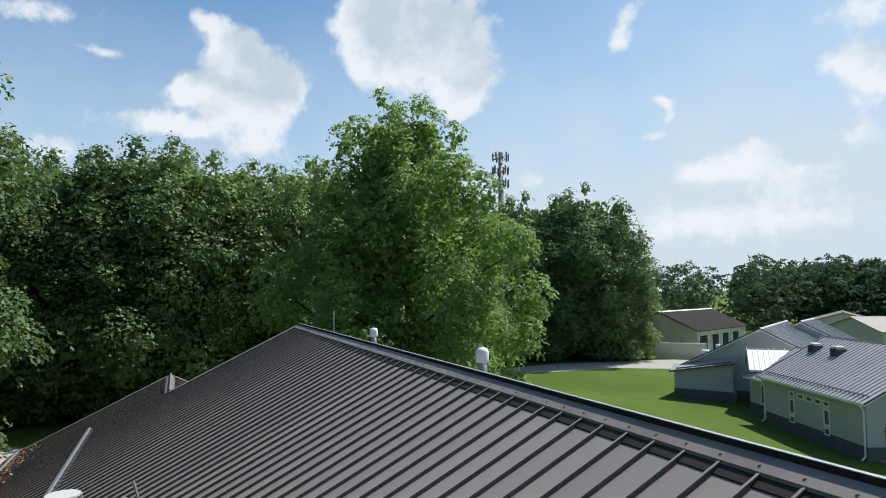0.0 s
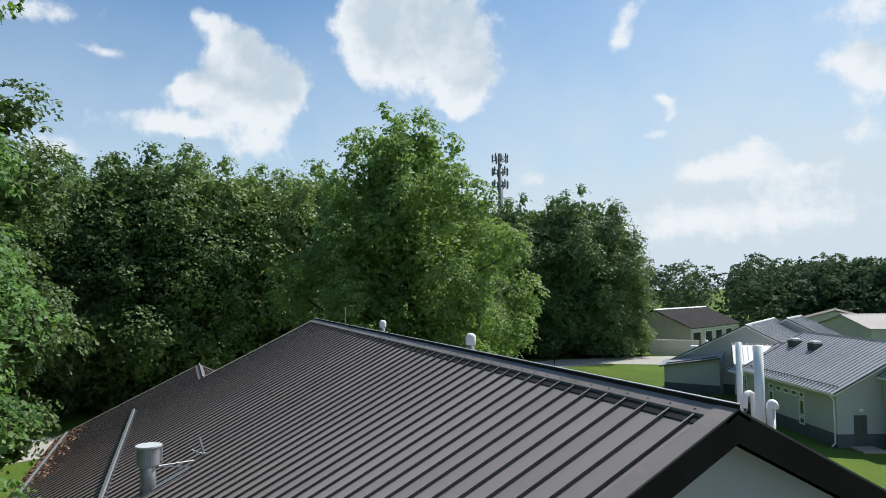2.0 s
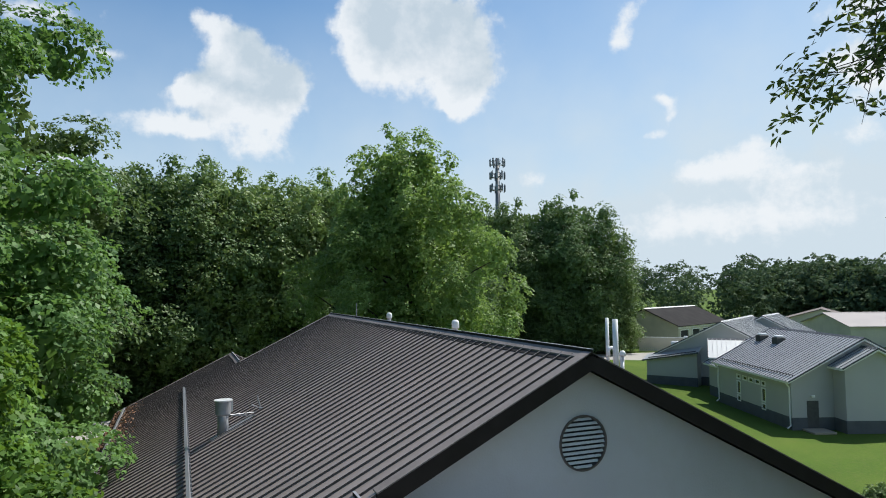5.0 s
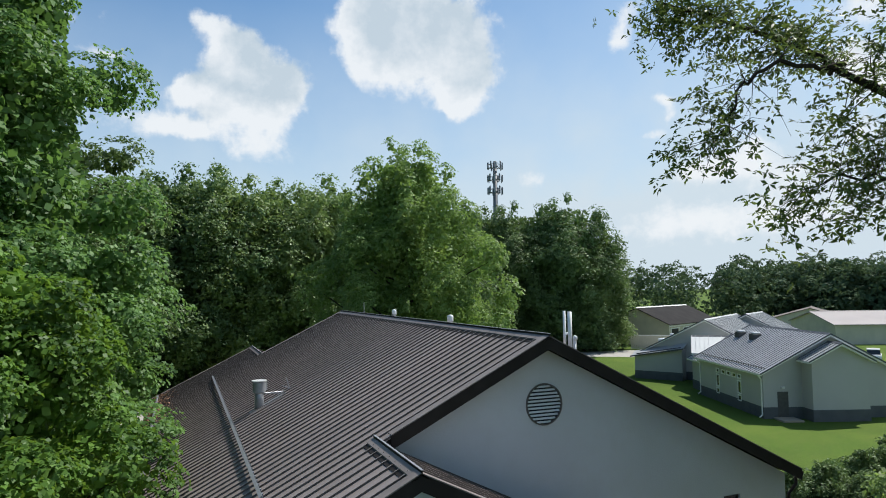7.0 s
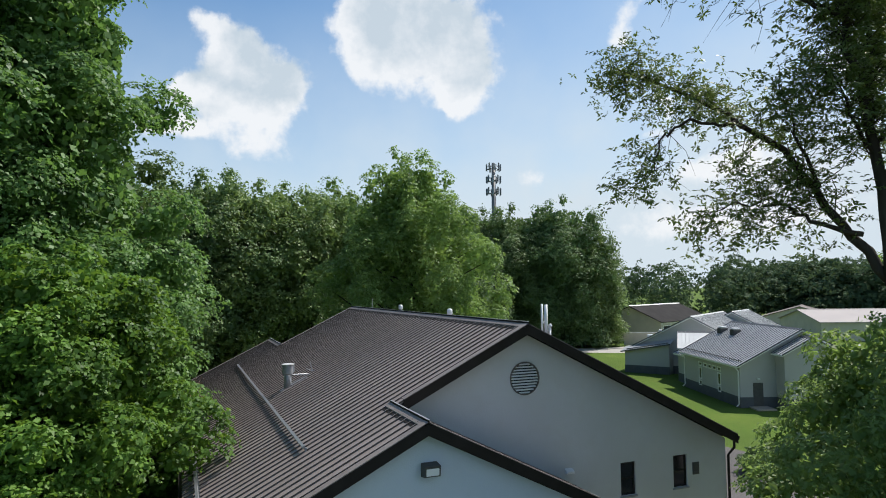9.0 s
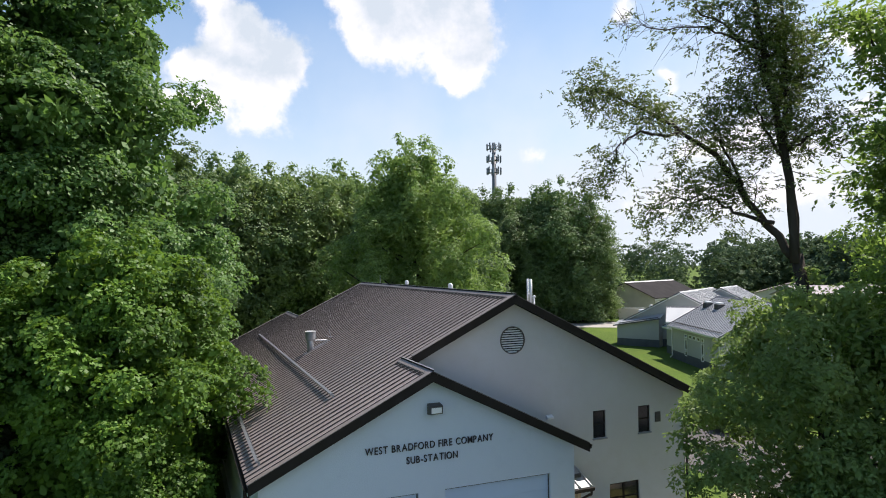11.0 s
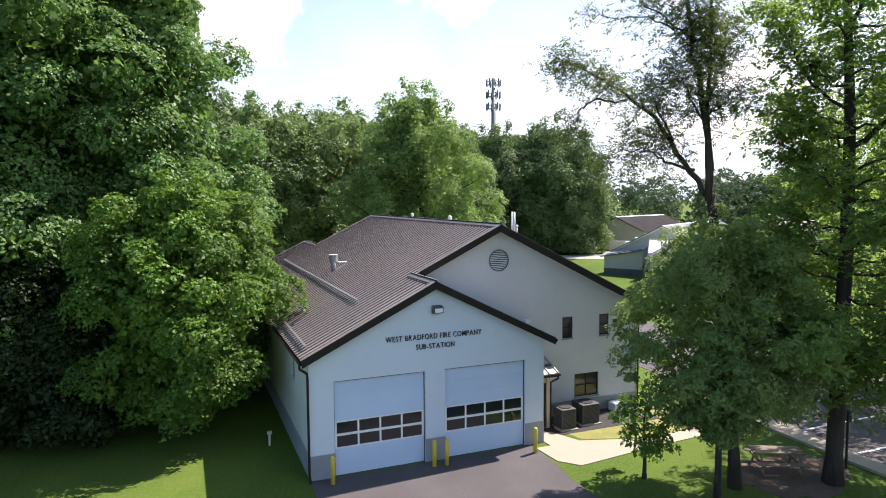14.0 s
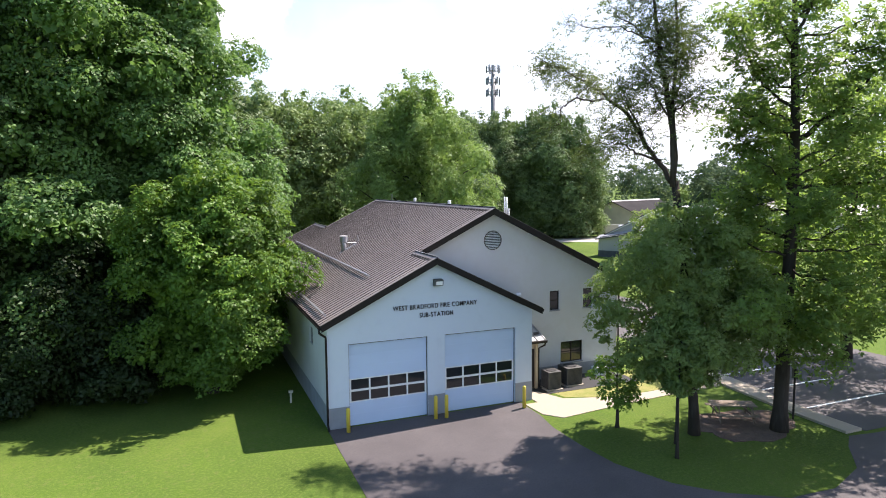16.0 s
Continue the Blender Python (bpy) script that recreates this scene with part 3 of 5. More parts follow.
ridge_cap(RIDGE_X, RIDGE_Z, y_split - 0.05, y_back + 0.05)
ridge_cap(WING_X, WING_Z, Y_FRONT - 0.05, 2.66)
ridge_cap(WING_X, WING_Z, y_back + 0.06, Y_END + 0.05)
for x0, s, y0, y1 in ((EAVE_L, -1, Y_FRONT, Y_END), (EAVE_R, 1, y_split, y_back), (WING_R, 1, Y_FRONT, 2.6)):
    z = zl0 if s < 0 else (RIDGE_Z - PITCH * (EAVE_R - RIDGE_X) if x0 == EAVE_R else WING_Z - PITCH * (WING_R - WING_X))
    bm = bmesh.new()
    prof = [(0.0, 0.0), (0.0, -0.12), (0.09, -0.12), (0.12, -0.02), (0.12, 0.0), (0.105, 0.0), (0.08, -0.105), (0.012, -0.105), (0.012, 0.0)]
    extruded(bm, [(x0 + s * u, y0, z + v - 0.01) for u, v in prof], (0, y1 - y0, 0))
    part("gutter", bm, M_TRIM, station, "dark bronze gutter")
bm = bmesh.new()
tube(bm, [(-0.34, -0.12, zl0 - 0.1), (-0.34, -0.12, zl0 - 0.28), (-0.06, -0.06, zl0 - 0.50), (-0.05, -0.05, zl0 - 0.65), (-0.05, -0.05, 0.25), (-0.05, -0.3, 0.08)], 0.05, 8)
part("downspout", bm, M_TRIM, station, "dark bronze downspout")
bm = bmesh.new()
tube(bm, [(17.3, 2.55, 5.05), (17.3, 2.55, 4.85), (17.06, 2.6, 4.6), (17.06, 2.6, 0.2)], 0.045, 8)
part("downspout", bm, M_TRIM, station)

# overhead doors
SECTION = DOOR_H / 7


def garage_door(x0, x1):
    door = empty("garage_door", (x0, 0.12, 0))
    door.parent = station
    door["label"] = "white sectional overhead door with two rows of panes"
    w = x1 - x0
    for i in range(7):
        z0, z1 = i * SECTION + 0.0015, (i + 1) * SECTION - 0.0015
        if i in (2, 3):
            cell = (w - 0.16) / 4
            holes = [rect(0.08 + k * cell + 0.035, 0.08 + (k + 1) * cell - 0.035, z0 + 0.045, z1 - 0.045) for k in range(4)]
            bm = bmesh.new()
            pierced(bm, [rect(0.006, w - 0.006, z0, z1)] + holes, lambda u, v: (u, 0, v), (0, 0.05, 0))
            sec = part("door_section", bm, M_WHITE, door)
            for h in holes:
                bm = bmesh.new()
                box(bm, h[0][0] - 0.01, h[1][0] + 0.01, 0.022, 0.030, h[0][1] - 0.01, h[2][1] + 0.01)
                part("pane", bm, M_GLASS, sec, "dark glass pane")
        else:
            bm = bmesh.new()
            box(bm, 0.006, w - 0.006, 0, 0.05, z0, z1)
            part("door_section", bm, M_DOOR, door)
    bm = bmesh.new()
    box(bm, 0.0, w, -0.01, 0.06, 0.0, 0.02)
    part("bottom_seal", bm, M_DARK, door)
    # dark strips added for the shade in the opening's side reveals
    for a, b in ((0.001, 0.03), (w - 0.03, w - 0.001)):
        bm = bmesh.new()
        box(bm, a, b, -0.04, -0.002, 0.02, DOOR_H)
        part("weather_strip", bm, M_GREYBOX, door)
    # dark strip added for the shadow gap below the lintel
    bm = bmesh.new()
    box(bm, 0.03, w - 0.03, -0.04, -0.002, DOOR_H - 0.045, DOOR_H - 0.001)
    part("header_seal", bm, M_GREYBOX, door, "added dark strip standing in for the shade under the lintel")


for x0, x1 in DOORS:
    garage_door(x0, x1)


def window(x0, x1, z0, z1, y, split=False):
    win = empty("window", (x0, y, z0))
    win.parent = station
    w, h = x1 - x0, z1 - z0
    bm = bmesh.new()
    f = 0.05
    for a in ((0, w, 0, f), (0, w, h - f, h), (0, f, f, h - f), (w - f, w, f, h - f), (f, w - f, h * 0.5 - 0.02, h * 0.5 + 0.02)) + (((w / 2 - 0.03, w / 2 + 0.03, f, h - f),) if split else ()):
        box(bm, a[0], a[1], 0.06, 0.12, a[2], a[3])
    part("frame", bm, M_TRIM, win, "dark window frame")
    bm = bmesh.new()
    box(bm, f / 2, w - f / 2, 0.085, 0.095, f / 2, h - f / 2)
    part("pane", bm, M_GLASS, win)
    bm = bmesh.new()
    box(bm, -0.04, w + 0.04, -0.05, 0.06, -0.06, -0.001, 0.01)
    part("sill", bm, M_PLINTH, win)


for i, w in enumerate(WINDOWS):
    window(*w, 2.66, split=i == 2)
bm = bmesh.new()
box(bm, 0.08, 0.10, 3.2, 4.1, 3.0, 3.85)
part("window_pane", bm, M_GLASS, station)

# round louvred gable vent
vent = empty("gable_vent", (9.21, 2.66, 7.68))
vent.parent = station
bm = bmesh.new()
tube(bm, [(0, -0.03, 0), (0, 0.12, 0)], 0.50, 40, False)
tube(bm, [(0, -0.03, 0), (0, 0.12, 0)], 0.465, 40, False)
ring = [v for v in bm.verts]
for y in (-0.03, 0.12):
    outer = sorted((v for v in ring if abs(v.co.y - y) < 1e-4 and v.co.length > 0.49), key=lambda v: math.atan2(v.co.z, v.co.x))
    inner = sorted((v for v in ring if abs(v.co.y - y) < 1e-4 and v.co.length < 0.49), key=lambda v: math.atan2(v.co.z, v.co.x))
    for k in range(40):
        j = (k + 1) % 40
        bm.faces.new((outer[k], outer[j], inner[j], inner[k]))
part("vent_ring", bm, M_RIBSHADE_RING, vent)
for k in range(11):
    z = -0.42 + k * 0.084
    half = math.sqrt(max(0.02, 0.462 ** 2 - z * z))
    bm = bmesh.new()
    extruded(bm, [(-half, -0.012, z - 0.020), (-half, -0.004, z - 0.024), (-half, 0.038, z + 0.012), (-half, 0.030, z + 0.018)], (2 * half, 0, 0))
    part("louvre", bm, M_WHITE, vent)
bm = bmesh.new()
bmesh.ops.create_circle(bm, cap_ends=True, segments=40, radius=0.48, matrix=Matrix.Translation((0, 0.14, 0)) @ Matrix.Rotation(math.pi / 2, 4, "X"))
part("backing", bm, M_DARK, vent)


# lettering on the gable
def lettering(words, x, z, width, cap):
    group = empty("lettering")
    group.parent = station
    group["label"] = "black letters reading " + words
    glyphs = []
    pen = 0.0
    for ch in words:
        if ch == " ":
            pen += 0.36
            continue
        cu = bpy.data.curves.new("letter", "FONT")
        cu.body = ch
        cu.size = 1.0
        cu.extrude = 0.06
        cu.offset = 0.004
        tmp = new("tmp", cu)
        bpy.context.view_layer.update()
        me = bpy.data.meshes.new_from_object(tmp.evaluated_get(bpy.context.evaluated_depsgraph_get()))
        bpy.data.objects.remove(tmp)
        xs = [v.co.x for v in me.vertices]
        glyphs.append((me, pen - min(xs)))
        pen += max(xs) - min(xs) + 0.15
    s = width / (pen - 0.15)
    k = cap / 0.73
    for me, shift in glyphs:
        for v in me.vertices:
            v.co = (x + (v.co.x + shift) * s, -0.022 - v.co.z * 0.3, z + v.co.y * k)
        me.materials.clear()
        me.materials.append(M_LETTER)
        ob = new("letter", me)
        ob.parent = group


lettering("WEST BRADFORD FIRE COMPANY", 2.97, 4.99, 4.08, 0.22)
lettering("SUB-STATION", 4.22, 4.60, 1.63, 0.22)


# ---- things on and round the station ----
def on_roof(x):
    return roof_left(x) if x < RIDGE_X else RIDGE_Z - PITCH * (x - RIDGE_X)


def snow_rail(x, y0, y1, label):
    rail = empty("snow_rail", (x, y0, on_roof(x)))
    tagged(rail, label, "snow guard")
    n = int((y1 - y0) / PAN)
    up = Vector((-PITCH, 0, 1)).normalized()
    bm = bmesh.new()
    a = up * 0.15
    d = up * 0.10
    pts = [a + Vector((-0.035, 0, 0.02)), a + Vector((0.035, 0, 0.055)), d + Vector((0.035, 0, 0.045)), d + Vector((-0.035, 0, 0.01))]
    extruded(bm, pts, (0, n * PAN, 0))
    part("bar", bm, M_GALV, rail)
    bm = bmesh.new()
    box(bm, -0.03, 0.03, -0.02, 0.02, 0.02, 0.13)
    clamp = mesh_of(bm, "clamp", M_GALV)
    for i in range(n + 1):
        ob = new("clamp", clamp)
        ob.location = (0, i * PAN + 0.021, 0)
        ob.parent = rail
    return rail


j0 = round((3.06 - Y_FRONT) / PAN)
snow_rail(2.72, Y_FRONT + j0 * PAN, 23.7, "long grey metal snow guard rail on the roof")
snow_rail(0.12, Y_FRONT + 3 * PAN, 27.4, "grey metal snow guard rail above the eave")

# flue with a flat cap, stayed to the roof
fx, fy = 3.6, 11.75
flue = empty("flue_stack", (fx, fy, on_roof(fx)))
tagged(flue, "galvanised metal flue with round cap on the roof", "flue")
bm = bmesh.new()
tube(bm, [(0, 0, -0.15), (0, 0, 0.75)], 0.15, 20)
part("pipe", bm, M_GALV, flue, "", True)
bm = bmesh.new()
tube(bm, [(0, 0, 0.52), (0, 0, 0.56), (0, 0, 0.88), (0, 0, 0.90)], [0.19, 0.215, 0.215, 0.20], 24)
part("cap", bm, M_GALV, flue)
bm = bmesh.new()
tube(bm, [(0, 0, 0.905), (0, 0, 0.935)], 0.245, 24)
box(bm, 0.19, 0.26, -0.03, 0.03, 0.60, 0.93)
part("lid", bm, M_SILVER, flue, "pale flat lid")
bm = bmesh.new()
extruded(bm, [(-0.32, -0.30, -0.32 * PITCH + 0.03), (0.75, -0.30, 0.75 * PITCH + 0.03), (0.75, 0.30, 0.75 * PITCH + 0.03), (-0.32, 0.30, -0.32 * PITCH + 0.03)], (0, 0, 0.012))
part("flashing", bm, M_GALV, flue)
for dy in (-0.25, 0.25):
    bm = bmesh.new()
    tube(bm, [(0.12, 0, 0.50), (0.85, dy, 0.85 * PITCH + 0.06)], 0.016, 6)
    part("stay", bm, M_GALV, flue)
bm = bmesh.new()
tube(bm, [(0, 0, 0.0), (-0.10, 0.03, 0.36)], 0.022, 8)
tube(bm, [(0, 0.02, 0.0), (-0.25, 0.1, 0.10)], 0.014, 8)
box(bm, -0.05, 0.05, -0.05, 0.05, -0.03, 0.03)
ob = part("roof_bracket", bm, M_GALV)
ob.location = (4.65, 12.1, on_roof(4.65) + 0.04)
tagged(ob, "small white metal bracket standing on the roof", "bracket")


def roof_vent(x, y, top, r, label):
    z = on_roof(x)
    v = empty("roof_vent", (x, y, z))
    tagged(v, label, "roof vent", "vents behind the ridge")
    h = top - z
    bm = bmesh.new()
    tube(bm, [(0, 0, -0.1), (0, 0, h * 0.8)], r * 0.72, 14)
    part("pipe", bm, M_GALV, v, "", True)
    bm = bmesh.new()
    tube(bm, [(0, 0, h * 0.66), (0, 0, h * 0.70), (0, 0, h * 0.90), (0, 0, h * 0.97), (0, 0, h)], [r * 0.95, r, r, r * 0.8, r * 0.35], 16)
    part("cap", bm, M_PVC, v, "white round cap", True)


roof_vent(9.62, 15.6, 9.62, 0.10, "small white capped vent behind the ridge")
roof_vent(9.96, 10.2, 9.56, 0.11, "white capped vent pipe behind the ridge")
bm = bmesh.new()
tube(bm, [(0, 0, -0.2), (0, 0, 1.15)], 0.022, 6)
box(bm, -0.06, 0.06, -0.06, 0.06, -0.1, 0.08)
ob = part("antenna_mast", bm, M_GALV)
ob.location = (10.3, 23.0, on_roof(10.3))
tagged(ob, "thin grey antenna mast on the roof", "antenna")


def pvc_pipe(name, x, y, top, r, label):
    bm = bmesh.new()
    tube(bm, [(0, 0, -0.1), (0, 0, top - on_roof(x))], r, 14)
    ob = part(name, bm, M_PVC, None, "", True)
    ob.location = (x, y, on_roof(x))
    return tagged(ob, label, "vent pipe", "white pipes by the gable")


pvc_pipe("vent_pipe", 10.13, 3.12, 9.88, 0.034, "thin upright white plastic vent pipe")
pvc_pipe("vent_pipe", 10.08, 2.80, 9.87, 0.052, "thick upright white plastic vent pipe")


def hooked(x, y, z_top, reach, r, drop, label, side=0):
    z = on_roof(x)
    h = z_top - z
    bm = bmesh.new()
    pts = [(0, 0, -0.1), (0, 0, h - reach / 2)]
    for k in range(1, 8):
        a = math.pi * k / 8
        pts.append((0, -reach / 2 + reach / 2 * math.cos(a), h - reach / 2 + reach / 2 * math.sin(a)))
    pts += [(0, -reach, h - reach / 2), (0, -reach, h - reach / 2 - drop)]
    pts = [(side * p[1], (1 - abs(side)) * p[1], p[2]) for p in pts]
    tube(bm, pts, r, 12)
    ob = part("vent_pipe", bm, M_PVC, None, "", True)
    ob.location = (x, y, z)
    return tagged(ob, label, "vent pipe", "white pipes by the gable")


hooked(10.18, 2.98, 9.32, 0.13, 0.03, 0.1, "white plastic gooseneck vent pipe", 1)
hooked(10.17, 2.74, 9.24, 0.05, 0.045, 0.03, "stubby white vent pipe with rounded hood")

# lamp under the front gable
lamp = empty("flood_light", (5.07, 0, 6.15))
lamp["label"] = "boxy metal flood light on the front gable"
lamp["category"] = "flood light"
bm = bmesh.new()
box(bm, -0.06, 0.06, -0.06, 0.0, -0.10, 0.10, 0.01)
part("bracket", bm, M_GREYBOX, lamp)
bm = bmesh.new()
extruded(bm, [(-0.20, -0.06, 0.17), (-0.20, -0.34, 0.13), (-0.20, -0.30, -0.12), (-0.20, -0.06, -0.15)], (0.40, 0, 0))
part("housing", bm, M_GREYBOX, lamp)
bm = bmesh.new()
box(bm, -0.16, 0.16, -0.335, -0.31, -0.09, 0.08, 0.006)
part("lens", bm, M_WHITE, lamp)

# bollards
for i, (x, y) in enumerate(((0.72, -0.56), (4.75, -0.54), (5.25, -0.60), (9.1, -0.88))):
    bm = bmesh.new()
    tube(bm, [(0, 0, -0.02), (0, 0, 1.0), (0, 0, 1.045), (0, 0, 1.07)], [0.085, 0.085, 0.065, 0.02], 16)
    ob = part("bollard", bm, M_YELLOW, None, "", True)
    ob.location = (x, y, 0.012)
    tagged(ob, "yellow painted steel bollard before the garage doors", "bollard", "bollards at the garage")

# side entry with lean-to roof
porch = empty("side_entry", (10.0, 0, 0))
tagged(porch, "small tan side entry with shiny metal lean-to roof", "porch")
bm = bmesh.new()
box(bm, 0.02, 1.15, 1.5, 2.655, 0.0, 2.58)
part("wall", bm, M_TAN, porch)
bm = bmesh.new()
box(bm, 0.25, 1.0, 1.465, 1.5, 0.05, 2.1, 0.008)
part("door", bm, M_TRIM, porch, "dark brown entry door")
bm = bmesh.new()
extruded(bm, [(0.02, 1.15, 2.56), (1.5, 1.15, 2.56), (1.5, 2.655, 3.12), (0.02, 2.655, 3.12)], (0, 0, 0.04))
for k in range(4):
    x = 0.05 + k * 0.46
    extruded(bm, [(x, 1.15, 2.60), (x + 0.04, 1.15, 2.60), (x + 0.04, 1.15, 2.655), (x, 1.15, 2.655)], (0, 1.5, 0.558))
part("roof", bm, M_LROOF, porch, "shiny ribbed metal roof")
for x in (0.28, 0.74, 1.2):
    bm = bmesh.new()
    box(bm, x - 0.14, x + 0.14, 1.62, 1.68, 2.80, 2.92)
    part("snow_guard", bm, M_GREYBOX, porch, "dark snow guard")
bm = bmesh.new()
extruded(bm, [(0.02, 1.14, 2.46), (0.02, 1.14, 2.58), (0.02, 1.03, 2.58), (0.02, 1.06, 2.46)], (1.5, 0, 0))
part("gutter", bm, M_TRIM, porch)
bm = bmesh.new()
tube(bm, [(1.40, 1.08, 2.46), (1.40, 1.08, 2.36), (1.22, 1.42, 2.12), (1.22, 1.44, 0.15), (1.30, 1.25, 0.06)], 0.05, 8)
part("downspout", bm, M_TRIM, porch)
bm = bmesh.new()
box(bm, 1.02, 1.16, 1.38, 1.50, 0.0, 2.56)
part("post", bm, M_TAN, porch)


def condenser(x, y, s, label):
    c = empty("condenser", (x, y, 0))
    tagged(c, label, "condenser", "air conditioners")
    bm = bmesh.new()
    box(bm, -s / 2 - 0.1, s / 2 + 0.1, -s / 2 - 0.1, s / 2 + 0.1, 0.0, 0.08, 0.01)
    part("pad", bm, M_CONCRETE, c, "concrete pad")
    bm = bmesh.new()
    box(bm, -s / 2 + 0.03, s / 2 - 0.03, -s / 2 + 0.03, s / 2 - 0.03, 0.08, 0.93)
    part("coil", bm, M_DARK, c)
    n = 14
    bm = bmesh.new()
    for i in range(n):
        z = 0.14 + i * 0.056
        for a in ((-s / 2, s / 2, -s / 2, -s / 2 + 0.015), (-s / 2, s / 2, s / 2 - 0.015, s / 2), (-s / 2, -s / 2 + 0.015, -s / 2, s / 2), (s / 2 - 0.015, s / 2, -s / 2, s / 2)):
            box(bm, *a, z, z + 0.03)
    ob = part("grille", bm, M_GREYBOX, c)
    ob["kind"] = "stuff"
    for a in (-1, 1):
        for b in (-1, 1):
            bm = bmesh.new()
            box(bm, a * (s / 2 - 0.02) - 0.03, a * (s / 2 - 0.02) + 0.03, b * (s / 2 - 0.02) - 0.03, b * (s / 2 - 0.02) + 0.03, 0.08, 0.96)
            part("corner_post", bm, M_GREYBOX, c)
    bm = bmesh.new()
    box(bm, -s / 2 - 0.02, s / 2 + 0.02, -s / 2 - 0.02, s / 2 + 0.02, 0.93, 0.99, 0.015)
    part("top", bm, M_GREYBOX, c)
    bm = bmesh.new()
    tube(bm, [(0, 0, 0.99), (0, 0, 1.02)], s * 0.38, 20)
    part("fan_guard", bm, M_DARK, c)


condenser(11.78, 1.10, 0.72, "grey air-conditioning condenser on a concrete pad")
condenser(13.12, 1.42, 0.90, "larger grey air-conditioning condenser on a concrete pad")
bm = bmesh.new()
box(bm, 15.2, 15.9, 1.95, 2.5, 0.0, 0.45, 0.03)
ob = part("utility_box", bm, M_PVC)
tagged(ob, "low white utility box by the wall", "utility box")
bm = bmesh.new()
extruded(bm, [(10.55, 2.66, 4.72), (10.55, 2.52, 4.72), (10.55, 2.52, 4.78), (10.55, 2.66, 4.86)], (0.26, 0, 0))
ob = part("wall_hood", bm, M_PVC)
tagged(ob, "small white vent hood on the gable wall", "vent hood")
bm = bmesh.new()
for k in range(4):
    box(bm, 15.55, 15.78, 2.62, 2.66, 4.15 + k * 0.08, 4.20 + k * 0.08)
box(bm, 15.53, 15.80, 2.635, 2.659, 4.10, 4.50)
ob = part("wall_grille", bm, M_GREYBOX)
tagged(ob, "small grey grille on the gable wall", "grille")

# picnic table under the oak
table = empty("picnic_table", (16.85, -5.85, 0), -28)
tagged(table, "weathered wooden picnic table with benches on mulch", "picnic table")
for k in range(5):
    bm = bmesh.new()
    box(bm, -0.95, 0.95, -0.38 + k * 0.155, -0.38 + k * 0.155 + 0.14, 0.71, 0.75, 0.006)
    part("table_plank", bm, M_WOOD, table)
for s in (-1, 1):
    for k in range(2):
        bm = bmesh.new()
        box(bm, -0.95, 0.95, s * 0.72 + (k - 1) * 0.145, s * 0.72 + (k - 1) * 0.145 + 0.13, 0.42, 0.46, 0.006)
        part("bench_plank", bm, M_WOOD, table)
for x in (-0.7, 0.7):
    bm = bmesh.new()
    box(bm, x - 0.02, x + 0.02, -0.86, 0.86, 0.33, 0.42)
    part("cross_beam", bm, M_WOOD, table)
    bm = bmesh.new()
    box(bm, x - 0.02, x + 0.02, -0.36, 0.36, 0.62, 0.71)
    part("top_beam", bm, M_WOOD, table)
    for s in (-1, 1):
        bm = bmesh.new()
        extruded(bm, [(x + 0.022, s * 0.24, 0.70), (x + 0.022, s * 0.34, 0.70), (x + 0.022, s * 0.64, 0.0), (x + 0.022, s * 0.54, 0.0)], (0.04, 0, 0))
        part("leg", bm, M_WOOD, table)
M_MULCH = material("mulch", (0.10, 0.065, 0.045), 0.95, vary=((2.0, (0.06, 0.04, 0.03), 0.8, 0.4, 0.65), (18, (0.16, 0.11, 0.08), 0.6, 0.5, 0.7)), bump=0.8, bump_scale=30)
pts = []
for k in range(40):
    a = 2 * math.pi * k / 40
    r = 1 + 0.10 * math.sin(3 * a + 1) + 0.06 * math.sin(7 * a) + 0.04 * math.sin(13 * a)
    pts.append((16.9 + 2.5 * r * math.cos(a), -6.5 + 1.7 * r * math.sin(a)))
slab("mulch_bed", pts, 0.02, M_MULCH, "brown mulch under the island trees", 0.1)
# dry grass beside the footpath
M_DRY = material("dry_grass", (0.24, 0.23, 0.08), 0.95, vary=((1.2, (0.14, 0.18, 0.04), 0.8, 0.4, 0.65), (16, (0.30, 0.27, 0.12), 0.6, 0.45, 0.7)), bump=0.8, bump_scale=30, spec=0.1)
slab("dry_lawn", [(11.4, 0.9), (11.7, -0.35), (14.1, -1.25), (17.2, -1.2), (19.8, -1.2), (19.8, 1.5), (17.4, 2.2), (14.0, 1.1), (12.6, 0.95)], 0.008, M_DRY, "pale dry grass beside the building", 0.1)

# posts
bm = bmesh.new()
tube(bm, [(0, 0, 0), (0, 0, 2.3)], 0.045, 8)
post = part("sign_post", bm, M_TRIM)
post.location = (19.36, -6.9, 0)
tagged(post, "dark metal post at the edge of the parking lot", "post")
bm = bmesh.new()
box(bm, -0.02, 0.02, -0.15, 0.15, 1.85, 2.3)
part("plate", bm, M_GREYBOX, post)
bm = bmesh.new()
tube(bm, [(0, 0, 0), (0, 0, 0.62)], 0.05, 8)
box(bm, -0.10, 0.10, -0.08, 0.08, 0.5, 0.62, 0.01)
ob = part("marker_stake", bm, M_CREAM)
ob.location = (-0.95, 4.3, 0)
tagged(ob, "short pale marker stake in the lawn", "stake")
stop = empty("road_sign", (-5.9, 47.6, 0))
tagged(stop, "red octagonal road sign on a metal post", "road sign")
bm = bmesh.new()
tube(bm, [(0, 0, 0), (0, 0, 2.3)], 0.03, 6)
part("post", bm, M_GALV, stop)
bm = bmesh.new()
tube(bm, [(0, -0.05, 2.2), (0, -0.03, 2.2)], 0.38, 8)
part("plate", bm, material("red_sign", (0.45, 0.03, 0.03), 0.5), stop, "red plate")

